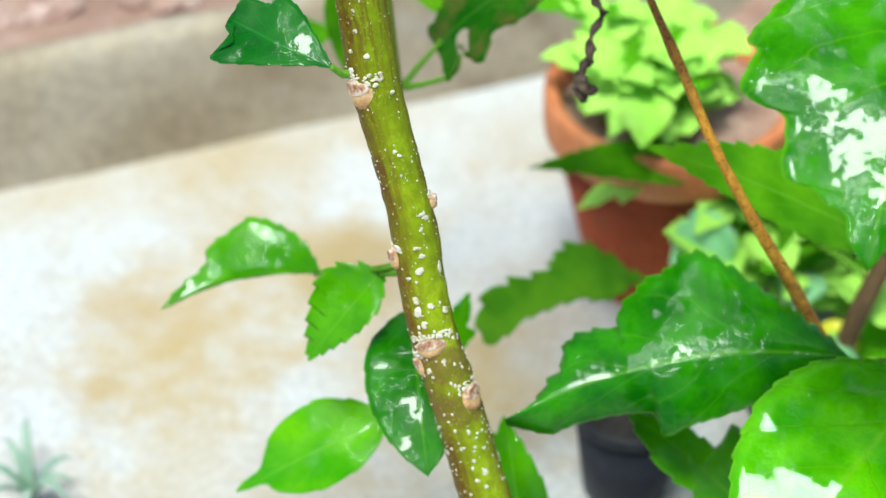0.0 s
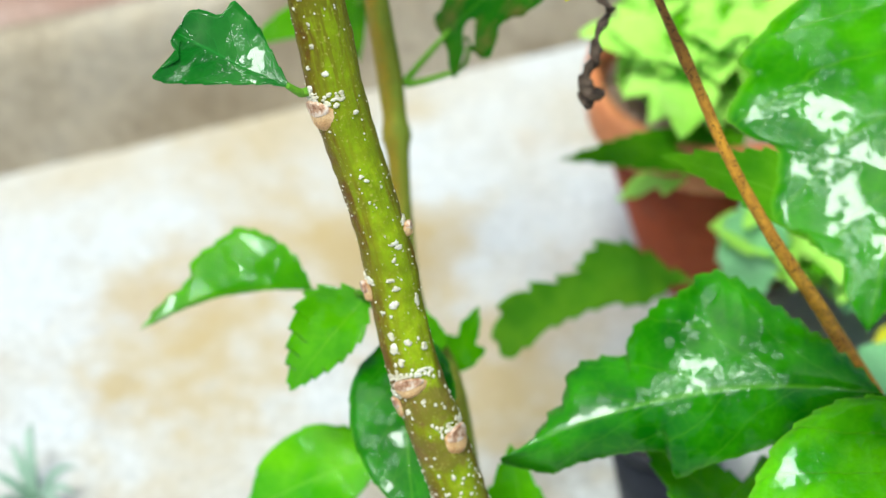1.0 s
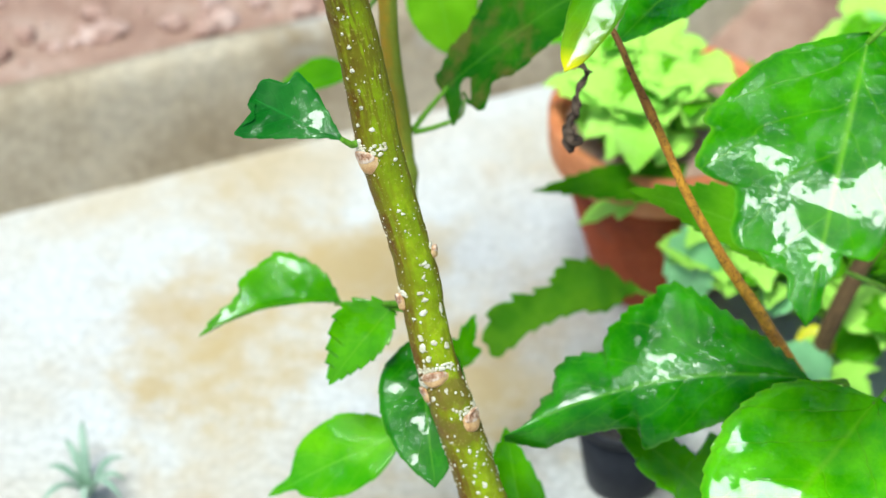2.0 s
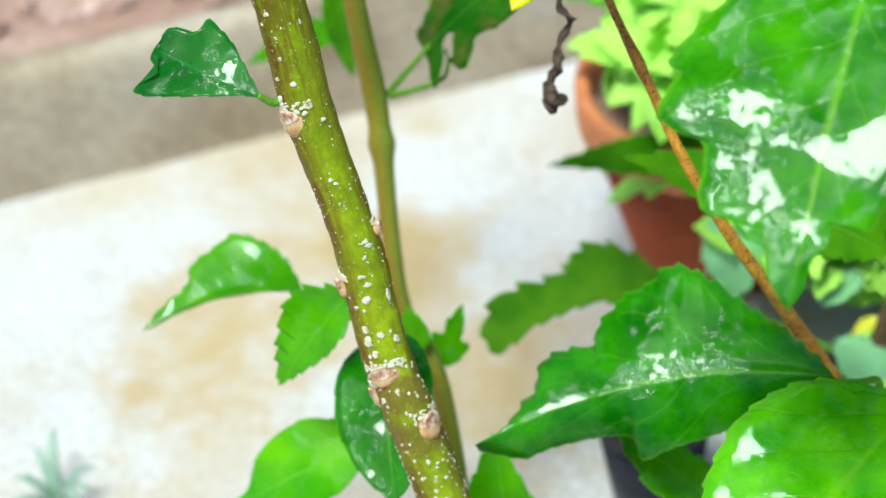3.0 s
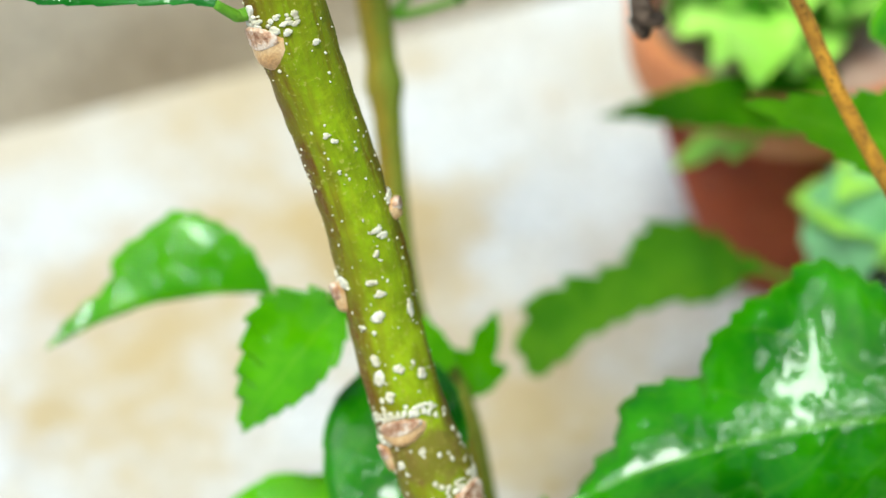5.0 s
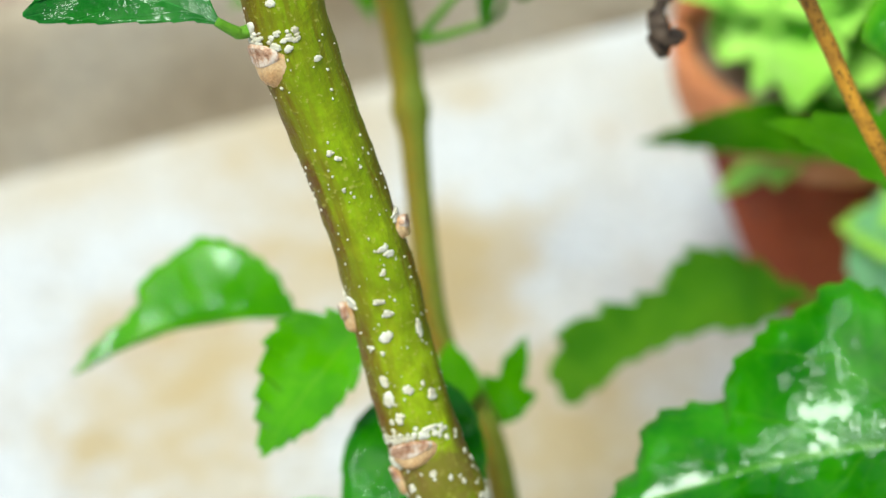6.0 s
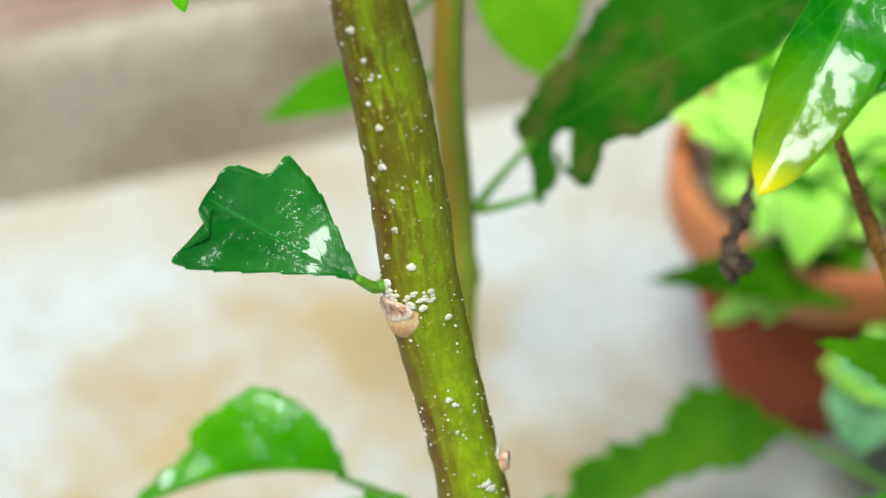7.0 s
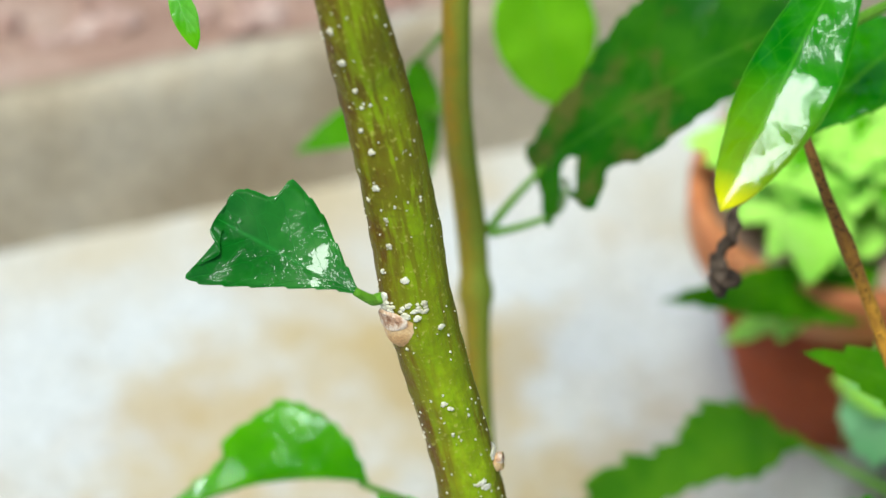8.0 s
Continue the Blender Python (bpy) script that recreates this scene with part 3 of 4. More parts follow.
def stones(count, seed, x, y, low, high, z):
    """Many small uneven stones in one mesh."""
    rnd = random.Random(seed)
    verts, faces = [], []
    g = (1 + 5**0.5) / 2
    ico = [Vector(v).normalized() for v in ((-1, g, 0), (1, g, 0), (-1, -g, 0), (1, -g, 0), (0, -1, g), (0, 1, g), (0, -1, -g), (0, 1, -g), (g, 0, -1), (g, 0, 1), (-g, 0, -1), (-g, 0, 1))]
    tri = ((0, 11, 5), (0, 5, 1), (0, 1, 7), (0, 7, 10), (0, 10, 11), (1, 5, 9), (5, 11, 4), (11, 10, 2), (10, 7, 6), (7, 1, 8), (3, 9, 4), (3, 4, 2), (3, 2, 6), (3, 6, 8), (3, 8, 9), (4, 9, 5), (2, 4, 11), (6, 2, 10), (8, 6, 7), (9, 8, 1))
    for _ in range(count):
        r = low + (high - low) * rnd.random() ** 2
        at = Vector((rnd.uniform(*x), rnd.uniform(*y), z + r * 0.2))
        turn = Euler([rnd.uniform(0, 6) for _ in range(3)]).to_matrix()
        n0 = len(verts)
        for v in ico:
            p = turn @ (v * r * rnd.uniform(0.75, 1.2))
            verts.append(at + Vector((p.x, p.y, p.z * 0.7)))
        faces += [tuple(n0 + i for i in t) for t in tri]
    me = bpy.data.meshes.new("gravel")
    me.from_pydata(verts, [], faces)
    return me


gravel_mesh = stones(2600, 5, (-0.6, 0.6), (0.03, 0.52), 0.002, 0.011, KERB_HIGH - 0.004)
gravel_mesh.transform(KERB_TURN)
gravel_mesh.materials.append(red_stone)
tagged(new("gravel", gravel_mesh), "loose red and pink gravel on the bed", "gravel", kind="stuff")


# ---- terracotta pot with a bright young plant ----
POT = (0.0495, 0.4500, 0.0)
POT_R, POT_H = 0.0530, 0.1000
pot = thing("flower_pot", POT, "terracotta flower pot with a thick orange rim on the concrete", "flower pot")
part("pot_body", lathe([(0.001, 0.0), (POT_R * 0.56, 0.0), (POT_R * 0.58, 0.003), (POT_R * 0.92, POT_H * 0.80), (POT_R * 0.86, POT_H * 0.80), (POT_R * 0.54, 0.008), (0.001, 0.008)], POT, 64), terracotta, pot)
part("rim", lathe([(POT_R * 0.86, POT_H * 0.79), (POT_R * 0.935, POT_H * 0.785), (POT_R * 0.99, POT_H * 0.80), (POT_R, POT_H * 0.84), (POT_R * 1.0, POT_H * 0.97), (POT_R * 0.98, POT_H * 0.995), (POT_R * 0.94, POT_H), (POT_R * 0.88, POT_H * 0.985), (POT_R * 0.86, POT_H * 0.90), (POT_R * 0.86, POT_H * 0.79)], POT, 64, 0.0012), lit_rim_clay, pot, "thickened rim, coloured paler orange for the light on it")
part("soil", lathe([(POT_R * 0.87, POT_H * 0.90), (POT_R * 0.6, POT_H * 0.93), (POT_R * 0.3, POT_H * 0.94), (0.001, POT_H * 0.95)], POT, 40, 0.004), soil, pot, "reddish crumbly soil")


def bush(plant, centre, stems, per_stem, height, spread, size, mats, seed, skin, lean=(0, 0)):
    """Upright shoots with leaves set round them, each leaf a part on a shared blade."""
    rnd = random.Random(seed)
    shapes = []
    for k in range(5):
        me = bpy.data.meshes.new("leaf")
        bm = blade(1.0, 0.34 + 0.05 * k, 0.36 + 0.04 * k, (ovate, (lobed, ovate), oval)[k % 3], teeth=6, depth=0.16, arch=0.10, fold_pos=12, fold_neg=12, seed=seed + k, n=16, m=3, thick=0.01)
        bm.to_mesh(me)
        bm.free()
        me.polygons.foreach_set("use_smooth", [True] * len(me.polygons))
        me.materials.append(mats[k % len(mats)])
        shapes.append(me)
    for s in range(stems):
        a = 2 * math.pi * (s + rnd.random() * 0.6) / stems
        reach = spread * rnd.uniform(0.3, 1.0)
        foot = Vector(centre) + Vector((math.cos(a), math.sin(a), 0)) * spread * 0.12
        top = foot + Vector((math.cos(a) * reach + lean[0], math.sin(a) * reach + lean[1], height * rnd.uniform(0.65, 1.0)))
        mid = foot.lerp(top, 0.5) + Vector((0, 0, height * 0.12))
        run = spline([(*foot, 0.0012), (*mid, 0.001), (*top, 0.0006)], 8)
        shoot = part("shoot", tube([(*foot, 0.0014), (*mid, 0.0011), (*top, 0.0006)], 8, 5), skin, plant)
        for k in range(per_stem):
            q = run[int(len(run) * (0.25 + 0.74 * (k + rnd.random()) / per_stem)) % len(run)]
            b = rnd.uniform(0, 2 * math.pi)
            out = Vector((math.cos(b), math.sin(b), rnd.uniform(-0.1, 0.55))).normalized()
            long = size * rnd.uniform(0.6, 1.15)
            ob = new("leaf", shapes[rnd.randrange(5)])
            ob.matrix_basis = leaf_frame(q[:3], Vector(q[:3]) + out, (rnd.uniform(-0.3, 0.3), rnd.uniform(-0.5, 0.1), 1)) @ Matrix.Diagonal((long, long, long, 1))
            hang(ob, plant)


potted = thing("potted_plant", (POT[0], POT[1], POT_H * 0.93), "bright yellow-green young plant growing in the terracotta pot", "plant")
bush(potted, (POT[0] - 0.010, POT[1] - 0.004, POT_H * 0.93), 18, 9, 0.034, 0.028, 0.021, (leaf_bright, leaf_young, leaf_bright, leaf_bright, leaf_bright), 11, petiole_skin)
bush(potted, (POT[0] - 0.008, POT[1] - 0.004, POT_H * 0.93), 12, 5, 0.010, 0.034, 0.019, (leaf_bright, leaf_young, leaf_bright, leaf_bright), 19, petiole_skin)


# ---- black nursery pots ----
def nursery_pot(place, radius, high, label):
    ob = thing("nursery_pot", place, label, "plant pot", "black nursery pots")
    part("pot_body", lathe([(0.001, 0.0), (radius * 0.74, 0.0), (radius * 0.76, 0.003), (radius * 0.97, high * 0.9), (radius * 0.93, high * 0.9), (radius * 0.72, 0.005), (0.001, 0.005)], place, 48), black_plastic, ob)
    part("rim", lathe([(radius * 0.93, high * 0.88), (radius * 1.0, high * 0.88), (radius * 1.02, high * 0.9), (radius * 1.02, high * 0.985), (radius * 1.0, high), (radius * 0.95, high * 0.99), (radius * 0.93, high * 0.88)], place, 48), black_plastic, ob)
    part("soil", lathe([(radius * 0.92, high * 0.80), (radius * 0.5, high * 0.84), (0.001, high * 0.83)], place, 36, 0.004), wet_soil, ob, "damp blackish soil")
    return ob


nursery_pot((0.004, 0.162, 0.0), 0.042, 0.058, "black plastic nursery pot holding the large shrub")
nursery_pot((0.037, 0.318, 0.0), 0.022, 0.046, "small dark plastic nursery pot on the concrete")
nursery_pot((0.110, 0.333, 0.0), 0.027, 0.038, "black plastic nursery pot with crumbly soil")

# ---- the large hibiscus ----
shrub = thing("hibiscus_shrub", (0.004, 0.162, 0.045), "tall hibiscus with a pale-dotted green-brown stem and wet leaves", "shrub")
STEM = [(-0.0674, 0.2668, 0.3402, 0.0061), (-0.0653, 0.2617, 0.3237, 0.0066), (-0.0617, 0.2558, 0.3100, 0.0067), (-0.0584, 0.2545, 0.2928, 0.0072), (-0.0548, 0.2501, 0.2778, 0.0073), (-0.0518, 0.2457, 0.2625, 0.0074), (-0.0490, 0.2406, 0.2476, 0.0075), (-0.0447, 0.2360, 0.2321, 0.0071), (-0.0401, 0.2316, 0.2164, 0.0069), (-0.0362, 0.2268, 0.2009, 0.0072), (-0.0335, 0.2217, 0.1855, 0.0072), (-0.0297, 0.2151, 0.1713, 0.0073), (-0.0243, 0.2091, 0.1568, 0.0077), (-0.0191, 0.2042, 0.1413, 0.0078), (-0.0142, 0.1997, 0.1248, 0.0079), (-0.0090, 0.1931, 0.1105, 0.0079)]
STEM_TOP = [(-0.0705, 0.2730, 0.3560, 0.0064), (-0.0780, 0.2870, 0.4000, 0.0056), (-0.0830, 0.2970, 0.4600, 0.0046)]
STEM_FOOT = [(-0.0040, 0.1800, 0.0860, 0.0080), (0.0020, 0.1670, 0.0620, 0.0086), (0.0040, 0.1620, 0.0380, 0.0094)]
stem_rows = STEM_TOP[::-1] + STEM + STEM_FOOT
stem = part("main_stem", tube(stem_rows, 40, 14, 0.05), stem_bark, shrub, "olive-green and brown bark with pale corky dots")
SIDE = [(-0.0611, 0.3629, 0.2579, 0.0035), (-0.0586, 0.3458, 0.2440, 0.0036), (-0.0575, 0.3362, 0.2158, 0.0037), (-0.0545, 0.3328, 0.1796, 0.0041), (-0.0521, 0.3238, 0.1628, 0.0036), (-0.0487, 0.3062, 0.1420, 0.0032), (-0.0424, 0.2852, 0.1246, 0.0030), (-0.0288, 0.2665, 0.1106, 0.0033)]
side_rows = SIDE + [(-0.0180, 0.2350, 0.0800, 0.0034), (-0.0050, 0.1980, 0.0560, 0.0038), (0.0000, 0.1750, 0.0380, 0.0042)]
part("side_stem", tube(side_rows, 20, 8, 0.03, [(0.345, 0.35, 0.012)]), side_bark, shrub, "slender yellow-brown and green side stem")


# ---- corky dots, scars and knobs on the stem ----
AXIS = spline(stem_rows, 14)


def on_stem(z, angle, out=0.0):
    """A place on the bark at a height, angle degrees round from the side that faces -y, and its outward direction."""
    i = int(np.argmin(abs(AXIS[:, 2] - z)))
    axis = Vector(AXIS[max(i - 2, 0), :3] - AXIS[min(i + 2, len(AXIS) - 1), :3]).normalized()
    front = Vector((0, -1, 0.75))
    front = (front - axis * front.dot(axis)).normalized()
    right = front.cross(axis)
    right = right if right.x > 0 else -right
    d = front * math.cos(radians(angle)) + right * math.sin(radians(angle))
    k = (z - AXIS[i, 2])
    c = Vector(AXIS[i, :3]) + axis * (k / axis.z)
    return c + d * (AXIS[i, 3] + out), d, axis


def dot_verts(verts, faces, z, angle, wide, tall, proud, rnd):
    """One raised, uneven corky dot."""
    p, d, up = on_stem(z, angle)
    side = up.cross(d)
    n0, ring = len(verts), 9
    for scale, lift in ((1.12, -0.6), (0.95, 0.65), (0.55, 1.0)):
        for k in range(ring):
            a = 2 * math.pi * k / ring
            s = scale * rnd.uniform(0.68, 1.25)
            verts.append(p + side * (math.cos(a) * wide * s) + up * (math.sin(a) * tall * s) + d * (proud * lift * rnd.uniform(0.6, 1.3)))
    verts.append(p + d * proud * 0.7)
    for level in range(2):
        for k in range(ring):
            a, b = n0 + level * ring + k, n0 + level * ring + (k + 1) % ring
            faces.append((a, b, b + ring, a + ring))
    faces.extend((n0 + 2 * ring + k, n0 + 2 * ring + (k + 1) % ring, n0 + 3 * ring) for k in range(ring))


def cork_mesh(name, verts, faces, label, kind=""):
    me = bpy.data.meshes.new(name)
    me.from_pydata(verts, [], faces)
    me.polygons.foreach_set("use_smooth", [True] * len(me.polygons))
    me.materials.append(cork)
    return tagged(hang(new(name, me), stem), label, kind=kind)


LOWER_DOTS = [(0.2075, 33, 0.00141, 0.00060), (0.2034, 23, 0.00081, 0.00070), (0.1982, 5, 0.00121, 0.00070), (0.1959, 16, 0.00111, 0.00080), (0.1913, 3, 0.00131, 0.00141), (0.1907, 61, 0.00090, 0.00201), (0.1941, -68, 0.00091, 0.00141), (0.1818, -20, 0.00091, 0.00141), (0.1786, -19, 0.00121, 0.00181), (0.1797, 15, 0.00121, 0.00101), (0.1775, 51, 0.00110, 0.00110), (0.1749, -9, 0.00111, 0.00101), (0.2275, 7, 0.00081, 0.00061), (0.2203, 7, 0.00050, 0.00040), (0.1890, -26, 0.00091, 0.00050), (0.1711, 18, 0.00110, 0.00090), (0.1878, -10, 0.00060, 0.00050)]
UPPER_DOTS = [(0.3102, -37, 0.00078, 0.00078), (0.3044, -28, 0.00088, 0.00078), (0.2979, -17, 0.00059, 0.00059), (0.2934, -12, 0.00059, 0.00048), (0.2876, -25, 0.00059, 0.00059), (0.2831, -17, 0.00078, 0.00078), (0.2757, -22, 0.00088, 0.00068), (0.2729, -42, 0.00059, 0.00059), (0.2689, -15, 0.00059, 0.00059), (0.2630, -19, 0.00068, 0.00068), (0.2552, -1, 0.00088, 0.00088), (0.2569, -41, 0.00059, 0.00078), (0.2512, -50, 0.00108, 0.00117), (0.2438, 40, 0.00098, 0.00078), (0.2263, 15, 0.00069, 0.00059), (0.2063, 38, 0.00138, 0.00078), (0.2479, -13, 0.00137, 0.00078), (0.2473, 4, 0.00098, 0.00059)]
rnd = random.Random(21)
for z, angle, wide, tall in LOWER_DOTS + UPPER_DOTS:
    # each one is a burst of two to five crumbs
    verts, faces = [], []
    crumbs = 2 + int(wide * 5000)
    for _ in range(crumbs):
        dot_verts(verts, faces, z + rnd.uniform(-0.5, 0.5) * tall, angle + math.degrees(rnd.uniform(-0.5, 0.5) * wide / 0.0074),
                  wide * rnd.uniform(0.45, 0.72), tall * rnd.uniform(0.45, 0.72), 0.0004, rnd)
    cork_mesh("lenticel", verts, faces, "raised whitish corky dot")
verts, faces = [], []
for _ in range(1200):
    z = rnd.uniform(0.122, 0.36)
    low = z < 0.175
    if rnd.random() < (0.7 if z > 0.245 else 0.25 if not low else 0.0):
        continue
    wide = rnd.uniform(0.00009, 0.00026) * (2.0 if low else 1.0) * (1.7 if rnd.random() < 0.12 else 1.0)
    dot_verts(verts, faces, z, rnd.uniform(-180, 180), wide, wide * rnd.uniform(0.8, 1.5), 0.0002, rnd)
cork_mesh("bark_speckle", verts, faces, "fine scattered whitish specks", "stuff")


def scar(z, angle, wide, tall, proud, name="leaf_scar", label="pale tan rounded leaf scar"):
    """A shield-shaped scar: a low cushion, a ringed brown heart in its upper half, and white cork crumbled above it,
    with crumbs added for a wet gleam.
    """
    p, d, up = on_stem(z, angle)
    side = up.cross(d)
    owner = None
    forms = ((name, 1.0, 0.0, scar_skin, ((1.35, -1.6), (1.15, -0.2), (0.98, 0.55), (0.8, 0.95), (0.5, 1.0), (0.2, 0.98))),
             ("scar_heart", 0.98, 0.36, scar_core, ((1.1, 0.5), (1.0, 1.1), (0.86, 1.25), (0.72, 1.05), (0.58, 1.22), (0.42, 1.02), (0.28, 1.2), (0.1, 1.05))))
    for kind, size, rise, mat, rows in forms:
        bm = bmesh.new()
        rings, ring = [], 26
        for scale, out in rows:
            row = []
            for k in range(ring):
                a = 2 * math.pi * k / ring
                drop = (1.2 if math.sin(a) < 0 else 0.85) if size == 1.0 else 0.58
                uneven = 1 + 0.10 * noise.noise(Vector((math.cos(a) * 2, math.sin(a) * 2, z * 90)))
                x, y = math.cos(a) * wide * scale * size * uneven + (0.06 * wide if size < 1 else 0), math.sin(a) * tall * scale * size * drop * uneven + rise * tall
                # follow the round of the stem
                curve = -x * x / (2 * 0.0078)
                row.append(bm.verts.new(side * x + up * y + d * (curve + proud * out + 0.00014 * noise.noise(Vector((x, y, z)) * 1600))))
            rings.append(row)
        for a, b in zip(rings, rings[1:]):
            for k in range(ring):
                bm.faces.new((a[k], a[(k + 1) % ring], b[(k + 1) % ring], b[k]))
        bm.faces.new(rings[-1])
        bmesh.ops.recalc_face_normals(bm, faces=bm.faces)
        ob = part(kind, bm, mat, stem, label if owner is None else "brown ringed heart of the scar")
        ob.location = p
        owner = owner or ob
    verts, faces = [], []
    rng = random.Random(int(z * 1e5))
    # more crumbs than the cork needs, spread sideways, paint in its white wet gleam
    for _ in range(int(wide * 12500)):
        size = rng.uniform(0.00018, 0.00055)
        dot_verts(verts, faces, z + tall * rng.uniform(0.72, 1.32), angle + math.degrees(rng.uniform(-1.35, 2.1) * wide / 0.0075), size * 1.3, size, 0.0004, rng)
    cork_mesh("scar_crust", verts, faces, "crumbled white cork above the scar, thickened to imitate its wet gleam")
    return owner


SCARS = [(0.2456, -50, 0.00455, 0.00376, 0.00090), (0.1689, -14, 0.00432, 0.00257, 0.00120), (0.1522, 53, 0.00387, 0.00355, 0.00110), (0.1640, -68, 0.00241, 0.00289, 0.00100), (0.1947, -68, 0.00176, 0.00310, 0.00160), (0.2092, 84, 0.00164, 0.00206, 0.00160)]
made = [scar(*row) for row in SCARS]
cam.data.dof.focus_object = made[0]


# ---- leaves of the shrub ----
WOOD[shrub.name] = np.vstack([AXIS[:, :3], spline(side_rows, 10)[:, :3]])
leaf(shrub, (-0.0593, 0.2343, 0.2545), (-0.0909, 0.2415, 0.2657), 0.0145, 0.0147, (-0.1000, -0.4480, 0.9010), (trident_low, trident_high), leaf_bud, teeth=9, depth=.03, arch=-.06, stalk=(-0.0566, 0.2368, 0.2510), label="small dark green three-pointed leaf, wet")
leaf(shrub, (-0.0729, 0.2751, 0.1401), (-0.1268, 0.2612, 0.1316), 0.0026, 0.0258, (0.0000, -0.5481, 0.8512), (hollow, hump), leaf_mid, teeth=13, depth=.045, arch=-.03, bend=-.10, fold_pos=-60, fold_neg=0, stalk=(-0.0382, 0.2332, 0.1820))
leaf(shrub, (-0.0487, 0.2498, 0.1647), (-0.0722, 0.2332, 0.1382), 0.0084, 0.0142, (-0.1000, -0.5782, 0.8113), ovate, leaf_mid, teeth=9, depth=.14, arch=.05, stalk=(-0.0415, 0.2343, 0.1772), label="small toothed leaf")
leaf(shrub, (-0.0395, 0.2531, 0.1469), (-0.0300, 0.1993, 0.1232), 0.0154, 0.0173, (-0.1300, -0.4860, 0.8671), oval, leaf_rain, teeth=8, depth=.03, arch=.07, fold_pos=1, fold_neg=1, stalk=(-0.0330, 0.2314, 0.1725), label="dark oval leaf spotted with rain")
leaf(shrub, (-0.0469, 0.2398, 0.1070), (-0.0993, 0.2282, 0.0794), 0.0133, 0.0162, (-0.1000, -0.5502, 0.8153), drip, leaf_fresh, teeth=4, depth=.05, arch=.05, fold_pos=10, fold_neg=-3, stalk=(-0.0257, 0.2098, 0.1346), label="light yellow-green leaf with a long tip")
leaf(shrub, (-0.0301, 0.2802, 0.1022), (-0.0234, 0.2929, 0.1198), 0.0069, 0.0072, (0.0000, -0.4780, 0.8611), lobed, leaf_mid, teeth=5, depth=.10, arch=.03, stalk=(-0.0326, 0.2698, 0.0960))
leaf(shrub, (-0.0363, 0.2675, 0.1202), (-0.0378, 0.2760, 0.1341), 0.0053, 0.0066, (0.0000, -0.4780, 0.8611), ovate, leaf_young, teeth=5, depth=.08, arch=.03, stalk=(-0.0353, 0.2570, 0.1161))
leaf(shrub, (-0.0409, 0.3540, 0.1812), (0.0289, 0.3622, 0.2364), 0.0271, 0.0210, (0.0000, -0.3779, 0.9109), (eaten_high, eaten_low), leaf_dark, teeth=16, depth=.05, arch=.06, hole=True, stalk=(-0.0503, 0.3347, 0.1773), label="dark leaf eaten ragged, with a hole")
leaf(shrub, (-0.0522, 0.4292, 0.1930), (-0.0414, 0.4094, 0.1561), 0.0158, 0.0146, (0.0000, -0.4780, 0.8611), oval, leaf_matte, teeth=7, depth=.03, arch=.05, stalk=(-0.0641, 0.4209, 0.2310), label="pale matte leaf")
leaf(shrub, (-0.0858, 0.4158, 0.1418), (-0.1196, 0.3951, 0.1417), 0.0045, 0.0098, (0.0000, -0.4780, 0.8611), ovate, leaf_dull, teeth=6, depth=.05, arch=.05, stalk=(-0.0598, 0.3505, 0.2070))
leaf(shrub, (-0.0796, 0.3946, 0.1844), (-0.0772, 0.3883, 0.1412), 0.0058, 0.0068, (0.0000, -0.4780, 0.8611), ovate, leaf_dull, teeth=6, depth=.05, arch=.05, stalk=(-0.0595, 0.3534, 0.2327))
leaf(shrub, (-0.1058, 0.2767, 0.3000), (-0.0981, 0.2650, 0.2906), 0.0029, 0.0024, (0.0000, -0.4780, 0.8611), lance, leaf_young, teeth=4, depth=.04, arch=.05, stalk=(-0.0872, 0.2707, 0.3186))
leaf(shrub, (0.0020, 0.2219, 0.0564), (-0.0086, 0.2495, 0.1028), 0.0177, 0.0114, (0.0000, -0.3779, 0.9109), ovate, leaf_mid, teeth=8, depth=.08, arch=.06, hole=True, stalk=(-0.0077, 0.1962, 0.0624), label="leaf with a hole eaten in it")
part("petiole", tube([(-0.0495, 0.3335, 0.1770, 0.0012), (-0.0412, 0.3386, 0.1761, 0.0010), (-0.0329, 0.3456, 0.1759, 0.0009), (-0.0312, 0.3499, 0.1809, 0.0007)], 10, 6), petiole_skin, shrub, "slender green leaf stalk at the side stem")

# ---- dried curled leaf ----
CURL = [(0.0235, 0.3157, 0.2584, 0.0005), (0.0192, 0.3169, 0.2483, 0.0007), (0.0153, 0.3092, 0.2354, 0.0009), (0.0176, 0.3096, 0.2270, 0.0009), (0.0141, 0.3035, 0.2184, 0.0011), (0.0128, 0.2979, 0.2107, 0.0014), (0.0119, 0.2945, 0.2056, 0.0025)]


